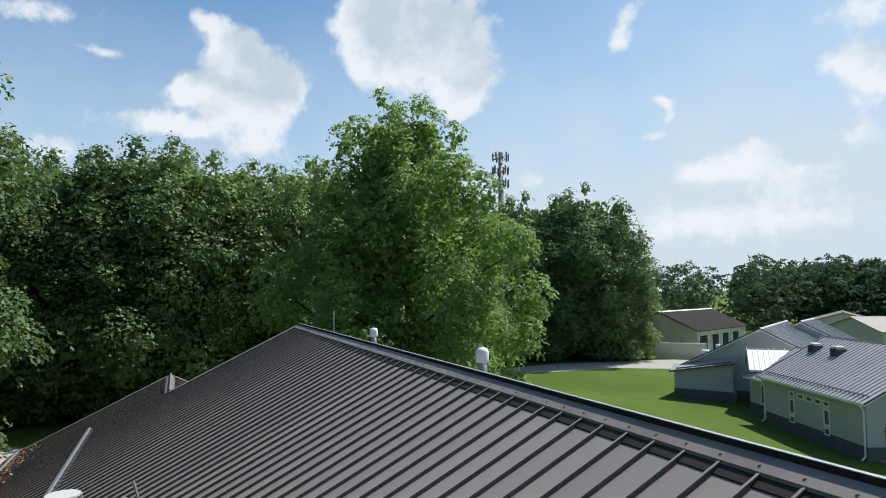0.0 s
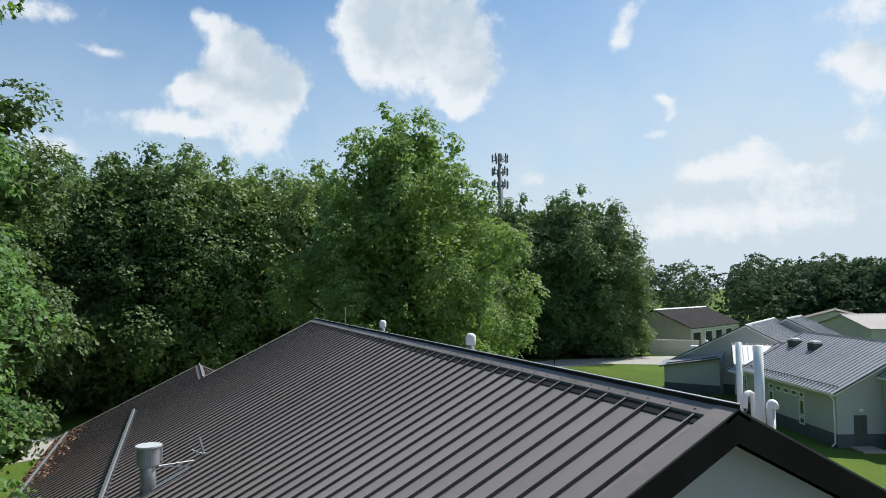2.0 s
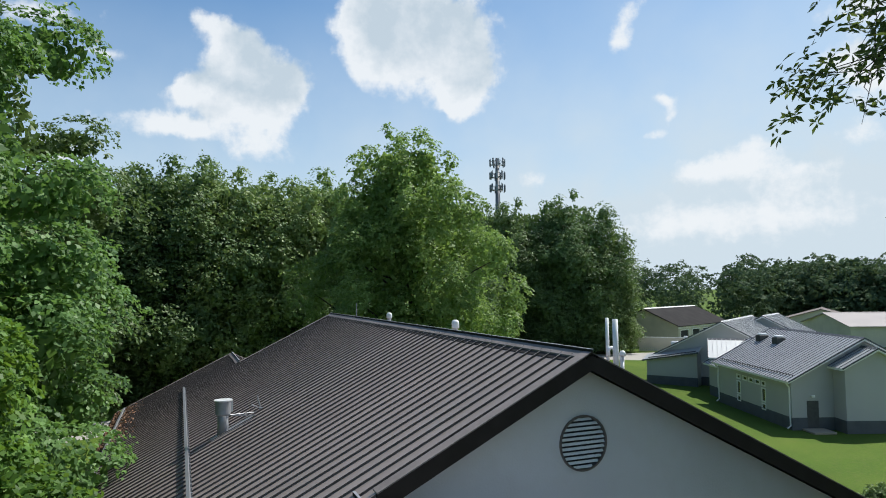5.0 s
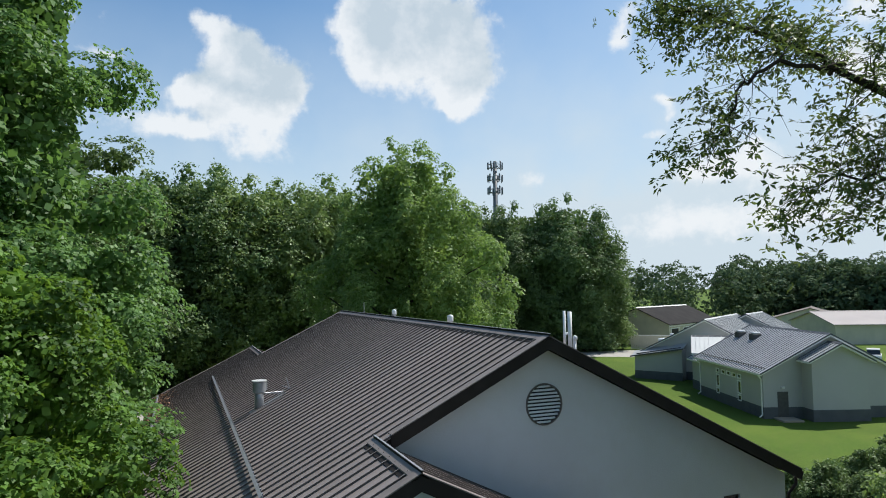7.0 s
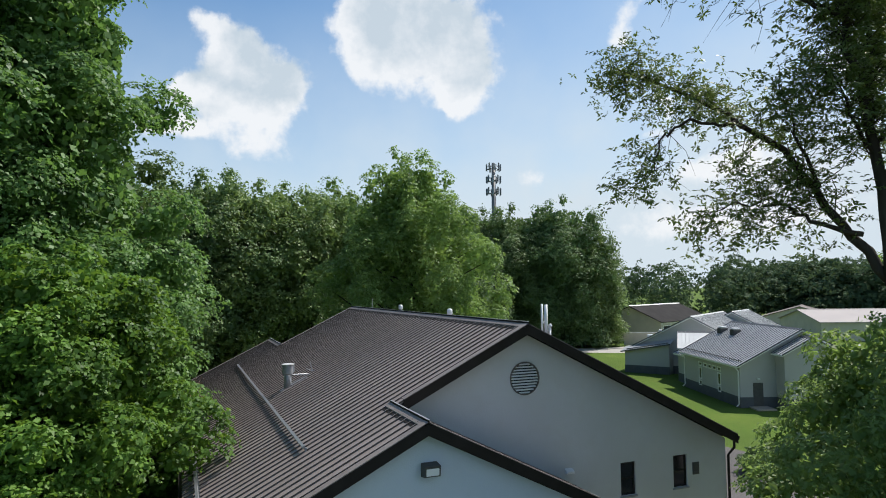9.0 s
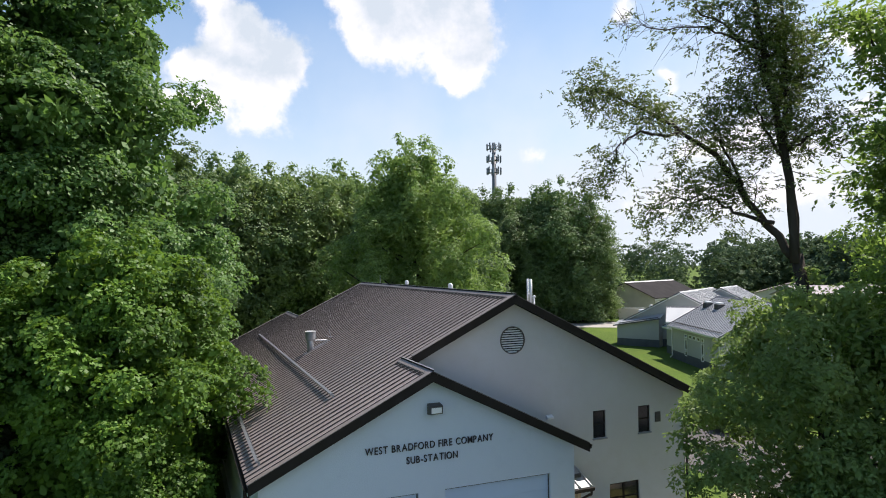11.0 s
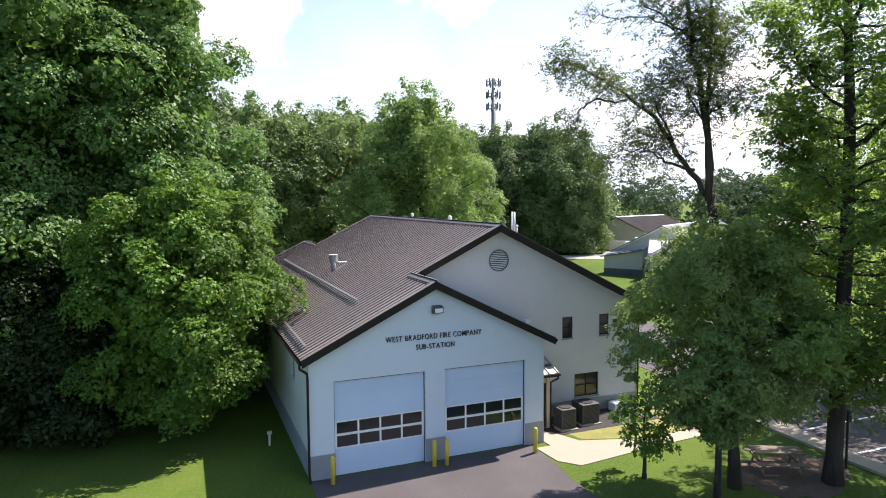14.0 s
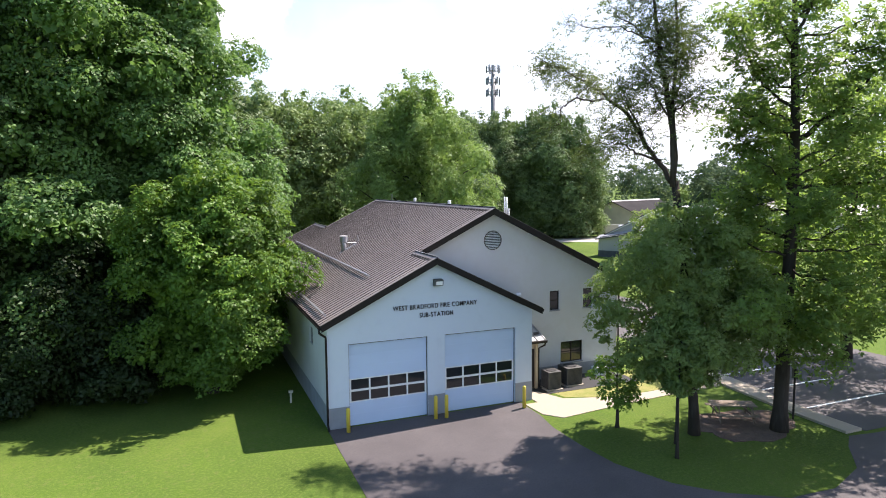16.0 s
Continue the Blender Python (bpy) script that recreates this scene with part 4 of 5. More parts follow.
# cell tower
tower = empty("cell_tower", (73.5, 131.7, 0))
tagged(tower, "tall steel cell tower with three antenna platforms", "cell tower")
M_STEEL = material("tower_steel", (0.16, 0.165, 0.18), 0.6, 0.3, vary=((0.4, (0.11, 0.11, 0.12), 0.6, 0.4, 0.7),))
bm = bmesh.new()
tube(bm, [(0, 0, 0), (0, 0, 42.0)], [1.0, 0.45], 12)
part("mast", bm, M_STEEL, tower, "", True)
for z in (40.4, 37.3, 34.2):
    plat = empty("platform", (0, 0, 0))
    plat.parent = tower
    bm = bmesh.new()
    for k in range(3):
        a, b = 2 * math.pi * k / 3 + 0.4, 2 * math.pi * (k + 1) / 3 + 0.4
        p0, p1 = (1.9 * math.cos(a), 1.9 * math.sin(a), z), (1.9 * math.cos(b), 1.9 * math.sin(b), z)
        tube(bm, [p0, p1], 0.09, 6)
        tube(bm, [(p0[0], p0[1], z + 0.9), (p1[0], p1[1], z + 0.9)], 0.05, 6)
        tube(bm, [(0, 0, z - 0.2), p0], 0.09, 6)
    part("frame", bm, M_STEEL, plat)
    for k in range(9):
        a = 2 * math.pi * (k + 0.25 * (z > 38)) / 9
        r = 1.85
        bm = bmesh.new()
        box(bm, -0.17, 0.17, -0.12, 0.12, -0.85, 0.85, 0.03)
        tube(bm, [(0, 0.12, -1.0), (0, 0.12, 1.05)], 0.05, 6)
        ob = part("antenna", bm, M_STEEL if k % 3 else M_GALV, plat)
        ob.matrix_local = pose(r * math.cos(a), r * math.sin(a), z + 0.35 + 0.2 * (k % 2), 0, 0, math.degrees(a) + 90)

# dead leaves caught along the far eave
rng = np.random.default_rng(9)
n = 1500
lx = EAVE_L - 0.05 + np.abs(rng.normal(size=n)) * 0.45
ly = rng.uniform(19.5, 27.8, n)
lz = RIDGE_Z + PITCH * (lx - RIDGE_X) + 0.05 + rng.uniform(0, 0.05, n)
LITTER = (np.stack([lx, ly, lz], 1), np.array([[-0.45, 0, 0.9]]) + rng.normal(size=(n, 3)) * 0.4, rng.uniform(0.06, 0.14, n))


# ---- trees ----
def unit(v):
    return v / (np.linalg.norm(v, axis=-1, keepdims=True) + 1e-9)


def leaf_mesh(name, centres, normals, sizes, mat, rng, slim=0.62, fine=False, dirs=None):
    """Folded four-cornered leaves, or three-cornered ones where they are small and far; dirs points along each midrib."""
    n = len(centres)
    nrm = unit(normals)
    rnd = rng.normal(size=(n, 3)) if dirs is None else dirs
    t = unit(rnd - nrm * (rnd * nrm).sum(1, keepdims=True))
    b = np.cross(nrm, t)
    s = sizes[:, None]
    fold = nrm * s * rng.uniform(-0.05, 0.22, (n, 1))
    k = 3 if fine else 4
    v = np.empty((n, k, 3), np.float32)
    v[:, 0] = centres - t * s * 0.5
    v[:, 1] = centres + b * s * slim * 0.5 + fold + t * s * 0.04
    v[:, 2] = centres + t * s * 0.5
    if fine:
        v[:, 1] += b * s * slim * 0.4
        v -= (b * s * slim * 0.3)[:, None, :]
    else:
        v[:, 3] = centres - b * s * slim * 0.5 + fold + t * s * 0.04
    me = bpy.data.meshes.new(name)
    me.vertices.add(n * k)
    me.vertices.foreach_set("co", v.ravel())
    me.loops.add(n * k)
    me.loops.foreach_set("vertex_index", np.arange(n * k, dtype=np.int32))
    me.polygons.add(n)
    me.polygons.foreach_set("loop_start", np.arange(0, n * k, k, dtype=np.int32))
    me.update(calc_edges=True)
    me.materials.append(mat)
    return me


litter = new("leaf_litter", leaf_mesh("leaf_litter", *LITTER, material("dead_leaves", (0.26, 0.15, 0.09), 0.9, island=0.4), np.random.default_rng(4)))
tagged(litter, "brown dead leaves caught along the roof eave", "leaves", kind="stuff")


def outline(*rows):
    hs, rs = [r[0] for r in rows], [r[1] for r in rows]
    return lambda h: np.interp(h, hs, rs)


# half width of a crown by height, both as shares
PROFILE = {
    "oval": outline((0, 0.45), (0.15, 0.80), (0.40, 1.0), (0.65, 0.90), (0.85, 0.60), (1, 0.15)),
    "pyramid": outline((0, 0.85), (0.2, 1.0), (0.49, 0.93), (0.74, 0.68), (0.87, 0.56), (0.95, 0.40), (1, 0.16)),
    "cone": outline((0, 0.82), (0.15, 1.0), (0.30, 0.90), (0.42, 0.82), (0.53, 0.67), (0.69, 0.45), (0.87, 0.22), (1, 0.03)),
    "globe": outline((0, 0.40), (0.12, 0.74), (0.33, 0.98), (0.55, 1.0), (0.75, 0.84), (0.90, 0.55), (1, 0.15)),
    "dome": outline((0, 0.75), (0.3, 0.95), (0.6, 1.0), (0.78, 0.84), (0.90, 0.60), (1, 0.22)),
    "skirt": outline((0, 0.85), (0.2, 1.0), (0.5, 0.88), (0.75, 0.66), (0.9, 0.42), (1, 0.12)),
}


def spray_leaves(rng, at, axis, wide, per, size, dome=0.26, loose=0.45):
    """Leaves shingled over shallow lobed domes: one dome for each twig end."""
    n = len(at)
    i = np.repeat(np.arange(n), per)
    m = len(i)
    e1 = unit(np.cross(axis, rng.normal(size=(n, 3))))
    e2 = np.cross(axis, e1)
    a = rng.uniform(0, 2 * np.pi, m)
    lobe = 1 + 0.30 * np.sin(5 * a + i * 1.7) + 0.18 * np.sin(3 * a + i)
    r = np.sqrt(rng.uniform(0.02, 1, m))
    way = e1[i] * np.cos(a)[:, None] + e2[i] * np.sin(a)[:, None]
    R = wide[i]
    p = at[i] + way * (r * R * lobe)[:, None] + axis[i] * (R * (dome * (0.4 - r * r) + rng.normal(size=m) * 0.07))[:, None]
    nrm = axis[i] + way * (r * dome * 1.1)[:, None] + rng.normal(size=(m, 3)) * loose
    d = way + rng.normal(size=(m, 3)) * 0.45 + np.array([0, 0, 0.06])
    return p, nrm, d, size * rng.uniform(0.65, 1.25, m)


def lumpy_crown(rng, z0, z1, radius, shape, n_lump, lump, spray, per, size, seed, lean=(0, 0), cover=1.0, squash=0.64, inner=0.15):
    """Boughs end in rounded lumps over the crown's outline; twig ends cover the outer and upper side of every lump."""
    h = rng.uniform(0.0, 1.0, n_lump * 10)
    h = h[rng.uniform(0, 1, len(h)) < np.clip(shape(h), 0.36, 1)][:n_lump]
    h = np.sort(h)
    n = len(h)
    az = (np.arange(n) * 2.39996 + seed + rng.normal(size=n) * 0.3) % (2 * np.pi)
    lr = lump * rng.uniform(0.65, 1.35, n) * np.clip(0.45 + 0.6 * shape(h), 0.4, 1.0)
    lobes = 1 + 0.10 * np.sin(3 * az + seed) + 0.10 * np.sin(9 * h + 2 * az + seed)
    rad = shape(h) * radius * lobes - lr * rng.uniform(0.0, 0.9, n)
    rad = np.where(rng.uniform(0, 1, n) < inner, rad * rng.uniform(0.4, 0.8, n), rad)
    rad = np.maximum(rad, 0.05 * radius)
    out = np.stack([np.cos(az), np.sin(az), np.zeros(n)], 1)
    cen = out * rad[:, None] + np.stack([lean[0] * h, lean[1] * h, z0 + lr * 0.4 + h * (z1 - z0 - lr * 1.1)], 1)
    count = np.maximum(3, (3.5 * cover * (lr / spray) ** 2).astype(int))
    i = np.repeat(np.arange(n), count)
    m = len(i)
    d = unit(rng.normal(size=(m, 3)) + out[i] * 0.75 + np.array([0, 0, 0.8]))
    reach = rng.uniform(0.80, 1.06, m) + (rng.uniform(0, 1, m) < 0.05) * rng.uniform(0.08, 0.30, m)
    at = cen[i] + d * (lr[i] * reach)[:, None] * np.array([1, 1, squash])
    at[:, 2] = np.clip(at[:, 2], z0 + 0.1, None)
    axis = unit(d * 0.58 + out[i] * 0.08 + np.array([0, 0, 0.60]) + rng.normal(size=(m, 3)) * 0.20)
    wide = spray * rng.uniform(0.6, 1.25, m)
    return cen, lr, spray_leaves(rng, at, axis, wide, per, size)


def make_tree(name, at, top, z0, radius, n_lump, lump, spray, per, leaf, mat, trunk_r, seed, profile="oval", limbs=16, lean=(0, 0), label="", trunk_top=0.75, slim=0.62, core=0.68, fine=False, cover=1.0, inner=0.25, fill=1.0, squash=0.64):
    rng = np.random.default_rng(seed)
    tree = empty(name, at)
    shape = PROFILE[profile]
    cen, lr, (p, nrm, d, sz) = lumpy_crown(rng, z0, top, radius, shape, n_lump, lump, spray, per, leaf, seed * 1.7, lean, cover, squash, inner)
    # shaded leaves inside every lump and round the stem
    count = (fill * 2.2 * lr ** 2 * 1.6 / (leaf * leaf * 1.7 * slim)).astype(int) + 4
    j = np.repeat(np.arange(len(cen)), count)
    inside = unit(rng.normal(size=(len(j), 3))) * (0.66 * lr[j] * rng.uniform(0, 1, len(j)) ** 0.4)[:, None]
    cp = cen[j] + inside * np.array([1, 1, squash]) - np.array([0, 0, 1]) * (0.15 * lr[j])[:, None]
    n_stem = int(len(p) * 0.30 * fill)
    ch = rng.uniform(0.02, 0.90, n_stem)
    ca = rng.uniform(0, 2 * np.pi, n_stem)
    cd = shape(ch) * radius * core * np.sqrt(rng.uniform(0, 1, n_stem))
    cp = np.concatenate([cp, np.stack([np.cos(ca) * cd + lean[0] * ch, np.sin(ca) * cd + lean[1] * ch, z0 + ch * (top - z0)], 1)])
    cp[:, 2] = np.clip(cp[:, 2], z0 + 0.15, None)
    n_core = len(cp)
    p = np.concatenate([p, cp])
    nrm = np.concatenate([nrm, rng.normal(size=(n_core, 3))])
    d = np.concatenate([d, rng.normal(size=(n_core, 3))])
    sz = np.concatenate([sz, leaf * 1.85 * rng.uniform(0.7, 1.3, n_core)])
    crown = new("crown", leaf_mesh("crown", p, nrm, sz, mat, rng, slim, fine, d))
    crown.parent = tree
    bm = bmesh.new()
    tz = top * trunk_top
    pts, rad = [], []
    for i in range(9):
        k = i / 8
        wob = 0.12 * trunk_r / 0.3
        hh = np.clip((tz * k - z0) / (top - z0), 0, 1)
        pts.append((lean[0] * hh + wob * math.sin(seed + 5 * k) * k, lean[1] * hh + wob * math.cos(seed * 2 + 4 * k) * k, tz * k - 0.1))
        rad.append(trunk_r * (1.35 if i == 0 else 1 - 0.82 * k))
    tube(bm, pts, rad, 10)
    for j in np.argsort(-lr)[:limbs]:
        c = Vector(cen[j])
        k = max(0.12, min(0.95, (c.z - 0.42 * math.hypot(c.x, c.y)) / tz))
        i = min(7, int(k * 8))
        a = Vector(pts[i]).lerp(Vector(pts[i + 1]), k * 8 - i)
        mid = a.lerp(c, 0.5) + Vector((0.10 * math.sin(j * 2.1), 0.10 * math.cos(j * 1.7), -0.10)) * (c - a).length * 0.8
        r = trunk_r * 0.36 * (1 - 0.5 * k)
        tube(bm, [a, a.lerp(mid, 0.5) + Vector((0.05, 0.03, 0)), mid, mid.lerp(c, 0.6) + Vector((-0.04, 0.05, 0.05)), c], [r, r * 0.8, r * 0.6, r * 0.4, r * 0.15], 6)
    part("trunk", bm, M_BARK, tree, "", True)
    return tagged(tree, label, "tree")


def limb_tree(name, at, trunk, limbs, n_twig, leaf, mat, seed, label, rosettes=3, leaflets=7, slim=0.36, twig=(0.5, 1.4), spread=0.30, droop=0.5):
    """A tree with given limbs: rows of points, base radius and leafiness; twigs along them end in rosettes of leaflets."""
    rng = np.random.default_rng(seed)
    tree = empty(name, at)
    base = Vector(at)
    bm = bmesh.new()
    pts, rad = trunk
    tube(bm, [Vector(p) - base for p in pts], rad, 12)
    part("trunk", bm, M_BARK, tree, "", True)
    ends, ways = [], []
    for pts, r0, leafy in limbs:
        pts = [Vector(p) - base for p in pts]
        fine = []
        for a, b in zip(pts, pts[1:]):
            for k in range(4):
                fine.append(a.lerp(b, k / 4) + Vector(rng.normal(size=3)) * 0.05)
        fine.append(pts[-1])
        n = len(fine)
        bm = bmesh.new()
        tube(bm, fine, [r0 * (1 - 0.9 * i / (n - 1)) for i in range(n)], 7)
        length = sum((b - a).length for a, b in zip(pts, pts[1:]))
        for _ in range(int(n_twig * length)):
            k = rng.uniform(0.22, 1.0)
            i = min(n - 2, int(k * (n - 1)))
            a = fine[i].lerp(fine[i + 1], k * (n - 1) - i)
            way = (fine[i + 1] - fine[i]).normalized()
            d = (Vector(rng.normal(size=3)) + way * 0.9 + Vector((0, 0, 0.2))).normalized()
            ln = rng.uniform(*twig) * (1.15 - 0.5 * k)
            mid = a + d * ln * 0.5 + Vector(rng.normal(size=3)) * 0.08
            end = a + d * ln + Vector((0, 0, -0.12 * ln))
            r = max(0.007, r0 * 0.16 * (1.1 - k))
            tube(bm, [a, mid, end], [r, r * 0.7, r * 0.3], 4, False)
            if rng.uniform() < leafy:
                for q in (mid.lerp(end, 0.2), mid.lerp(end, 0.6), end, end):
                    ends.append(q)
                    ways.append(d)
        part("branch", bm, M_BARK, tree, "", True)
    # rosettes: leaflets spread out from a bud and droop
    ends, ways = np.array(ends), np.array(ways)
    i = np.repeat(np.arange(len(ends)), rosettes)
    m = len(i)
    bud = ends[i] + rng.normal(size=(m, 3)) * spread * np.array([1, 1, 0.75])
    up = unit(ways[i] * 0.5 + np.array([0, 0, 0.9]) + rng.normal(size=(m, 3)) * 0.45)
    j = np.repeat(np.arange(m), leaflets)
    e1 = unit(np.cross(up, rng.normal(size=(m, 3))))
    e2 = np.cross(up, e1)
    a = np.tile(np.arange(leaflets) * 2 * np.pi / leaflets, m) + rng.normal(size=len(j)) * 0.3
    way = e1[j] * np.cos(a)[:, None] + e2[j] * np.sin(a)[:, None] - np.array([0, 0, droop]) * rng.uniform(0.3, 1.2, (len(j), 1))
    way = unit(way)
    s = leaf * rng.uniform(0.7, 1.3, len(j))
    p = bud[j] + way * (s * 0.62)[:, None]
    nrm = up[j] + rng.normal(size=(len(j), 3)) * 0.30
    crown = new("crown", leaf_mesh("crown", p, nrm, s, mat, rng, slim, False, way))
    crown.parent = tree
    return tagged(tree, label, "tree")


make_tree("maple_tree", (-4.35, 7.6, 0), 12.2, 0.4, 4.4, 84, 1.10, 0.27, 13, 0.16, L_MAPLE, 0.28, 3, "globe", 14, (0.3, 0), "bright green leafy maple beside the fire station", slim=0.75, core=0.66, fill=0.9, squash=0.8)
make_tree("oak_tree", (-5.6, 15.2, 0), 27.0, 1.0, 6.0, 105, 1.6, 0.36, 11, 0.19, L_OAK, 0.4, 5, "skirt", 22, label="dark green oak overhanging the eave of the station", slim=0.7)
make_tree("oak_tree", (-12.3, 15.5, 0), 36.0, 1.0, 8.4, 130, 2.1, 0.44, 11, 0.22, L_OAK, 0.5, 6, "skirt", 24, label="tall dark green tree at the edge of the lawn", slim=0.7)
make_tree("oak_tree", (-7.4, 27.5, 0), 25.0, 0.8, 6.6, 66, 1.9, 0.50, 10, 0.23, L_SHADED_WOODS, 0.42, 8, "oval", 14, label="tall green tree beside the long side wall")
make_tree("oak_tree", (-16.8, 11.0, 0), 21.0, 0.8, 6.0, 66, 1.7, 0.44, 11, 0.21, L_SHADED_WOODS, 0.4, 11, "skirt", 14, label="tall leafy tree with low boughs over the lawn")
# understorey at the lawn's edge, leaves coloured near black to stand for shade
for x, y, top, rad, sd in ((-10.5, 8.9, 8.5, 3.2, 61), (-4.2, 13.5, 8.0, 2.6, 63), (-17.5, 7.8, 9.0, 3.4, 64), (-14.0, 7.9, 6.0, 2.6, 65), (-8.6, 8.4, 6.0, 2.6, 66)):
    make_tree("understorey_tree", (x, y, 0), top, 0.1, rad, 45, 0.9, 0.36, 10, 0.18, L_UNDER_SHADE, 0.1, sd, "skirt", 8, label="understorey tree at the lawn's edge, deep shade put into its leaf colour")
make_tree("oak_tree", (-17.0, 22.0, 0), 27.0, 1.0, 6.5, 60, 2.0, 0.6, 10, 0.28, L_SHADED_WOODS, 0.4, 12, "oval", 12, label="tall dark tree in the woods")
make_tree("sycamore_tree", (17.9, 35.2, 0), 21.9, 1.2, 6.5, 130, 1.35, 0.34, 13, 0.18, L_SYC, 0.45, 21, "pyramid", 40, (-0.9, 0.2), "large green spreading tree behind the station roof", slim=0.7, cover=0.95, core=0.62, fill=0.8, squash=1.15)
# trees on the island by the driveway
limb_tree("hickory_tree", (14.1, -6.5, 0), ([(14.1, -6.5, -0.1), (14.07, -6.45, 1.2), (13.9, -6.1, 5.0), (13.7, -5.7, 9.0), (13.6, -5.5, 10.6)], [0.27, 0.20, 0.18, 0.17, 0.15]), [
    ([(13.6, -5.5, 10.4), (13.0, -4.9, 11.7), (12.2, -4.1, 13.5), (11.5, -3.2, 14.4), (10.5, -2.0, 15.5), (9.7, -1.1, 16.1)], 0.12, 1.0),
    ([(10.9, -4.0, 14.0), (10.0, -3.5, 14.0), (9.6, -3.2, 13.8), (9.4, -3.0, 13.1), (9.1, -2.8, 12.7)], 0.045, 0.55),
    ([(11.6, -3.4, 14.2), (10.9, -4.0, 14.0)], 0.05, 0.5),
    ([(13.1, -5.1, 11.5), (12.2, -4.7, 11.8), (11.8, -4.3, 12.2), (11.1, -3.8, 12.2), (10.5, -3.3, 11.9)], 0.06, 1.0),
    ([(13.6, -5.5, 10.4), (13.3, -5.4, 13.4), (12.95, -5.3, 15.5), (12.7, -5.2, 17.4), (12.2, -5.0, 20.5), (11.9, -4.9, 23.0)], 0.13, 1.0),
    ([(13.6, -5.45, 10.8), (13.85, -5.1, 14.0), (13.9, -5.0, 17.9), (14.1, -4.8, 22.0)], 0.11, 1.0),
    ([(12.9, -5.4, 16.0), (12.2, -5.1, 16.5), (11.4, -4.6, 17.3), (10.9, -4.4, 17.9)], 0.05, 0.6),
    ([(12.2, -5.1, 16.4), (11.4, -4.7, 16.8), (10.1, -4.0, 16.9), (9.3, -3.6, 17.0)], 0.035, 0.05),
    ([(13.5, -5.4, 13.4), (13.9, -5.9, 13.8), (14.4, -6.1, 14.2)], 0.05, 0.8),
    ([(12.6, -4.6, 12.6), (11.8, -4.8, 13.6), (11.2, -4.9, 14.6)], 0.05, 1.0),
    ([(13.3, -5.4, 13.2), (12.4, -5.5, 14.3), (11.8, -5.5, 15.0)], 0.05, 1.0),
    ([(13.9, -5.1, 14.2), (14.8, -4.6, 15.6), (15.4, -4.4, 17.2)], 0.05, 1.0),
], 13.0, 0.125, L_THIN, 31, "tall thin tree with sparse open crown on the island", 3, 6, spread=0.26)
# oak over the picnic table: a stout trunk, long limbs, and shorter boughs all round
OAK_TRUNK = [(17.7, -7.6, -0.1), (17.69, -7.62, 1.0), (17.72, -7.66, 5.0), (17.76, -7.72, 9.0), (17.72, -7.68, 13.3), (17.62, -7.55, 16.4), (17.55, -7.5, 19.0)]
oak_limbs = [
    ([(17.75, -7.75, 10.3), (18.6, -8.75, 10.35), (19.6, -10.2, 10.6), (20.6, -11.4, 11.2)], 0.09, 1.0),
    ([(17.75, -7.7, 12.2), (18.6, -8.8, 13.3), (19.3, -9.7, 14.6), (20.4, -11.0, 16.0)], 0.11, 1.0),
    ([(17.74, -7.7, 7.7), (18.9, -9.2, 7.8), (19.9, -10.6, 8.2)], 0.07, 1.0),
    ([(17.63, -7.6, 16.2), (18.0, -8.0, 17.7), (18.6, -8.6, 20.0)], 0.09, 1.0),
    ([(17.7, -7.65, 13.4), (16.9, -6.8, 14.5), (16.3, -6.1, 16.4), (15.9, -5.8, 17.4)], 0.07, 1.0),
    ([(17.74, -7.7, 10.8), (16.9, -6.9, 11.3), (16.3, -6.3, 11.8)], 0.07, 1.0),
    ([(17.75, -7.7, 8.2), (17.0, -7.0, 8.7), (16.3, -6.5, 8.9)], 0.07, 1.0),
    ([(17.6, -7.5, 12.6), (16.7, -6.6, 13.0), (16.0, -6.0, 13.4)], 0.06, 1.0),
]
orng = np.random.default_rng(350)
for k in range(44):
    z = 3.6 + 14.5 * ((k + orng.uniform()) / 44) ** 1.4
    a = k * 2.39996 + orng.normal() * 0.25
    ln = (4.6 if z < 9 else 4.3 if z < 13 else 3.2) * orng.uniform(0.65, 1.15) * (0.75 if z < 5 else 1)
    rise = orng.uniform(-0.12, 0.25) if z < 8 else orng.uniform(0.1, 0.6)
    x, y = math.cos(a), math.sin(a)
    ln *= 1 - 0.28 * max(0, 0.8 * y - 0.6 * x) * (z < 13)
    oak_limbs.append(([(17.72, -7.66, z), (17.72 + x * ln * 0.35, -7.66 + y * ln * 0.35, z + rise * ln * 0.25), (17.72 + x * ln * 0.7, -7.66 + y * ln * 0.7, z + rise * ln * 0.7 + 0.1), (17.72 + x * ln, -7.66 + y * ln, z + rise * ln)], 0.055, 1.0))
limb_tree("oak_tree", (17.7, -7.6, 0), (OAK_TRUNK, [0.40, 0.29, 0.26, 0.23, 0.18, 0.13, 0.06]), oak_limbs, 6.0, 0.17, L_OAK2, 35, "mature oak with stout trunk shading the picnic table", 3, 7, 0.5, (0.5, 1.3), 0.34, 0.25)
make_tree("young_tree", (12.7, -7.0, 0), 10.3, 2.4, 3.1, 88, 0.74, 0.22, 12, 0.12, L_SILVER, 0.08, 33, "globe", 16, (0.9, 1.0), "young dense tree with thin stems on the island", slim=0.5, fill=0.7, core=0.6)
make_tree("young_tree", (11.75, -8.1, 0), 6.5, 2.4, 1.3, 24, 0.45, 0.2, 13, 0.12, L_SILVER, 0.07, 34, "oval", 8, label="slender young tree on the island", slim=0.5, inner=0.3)
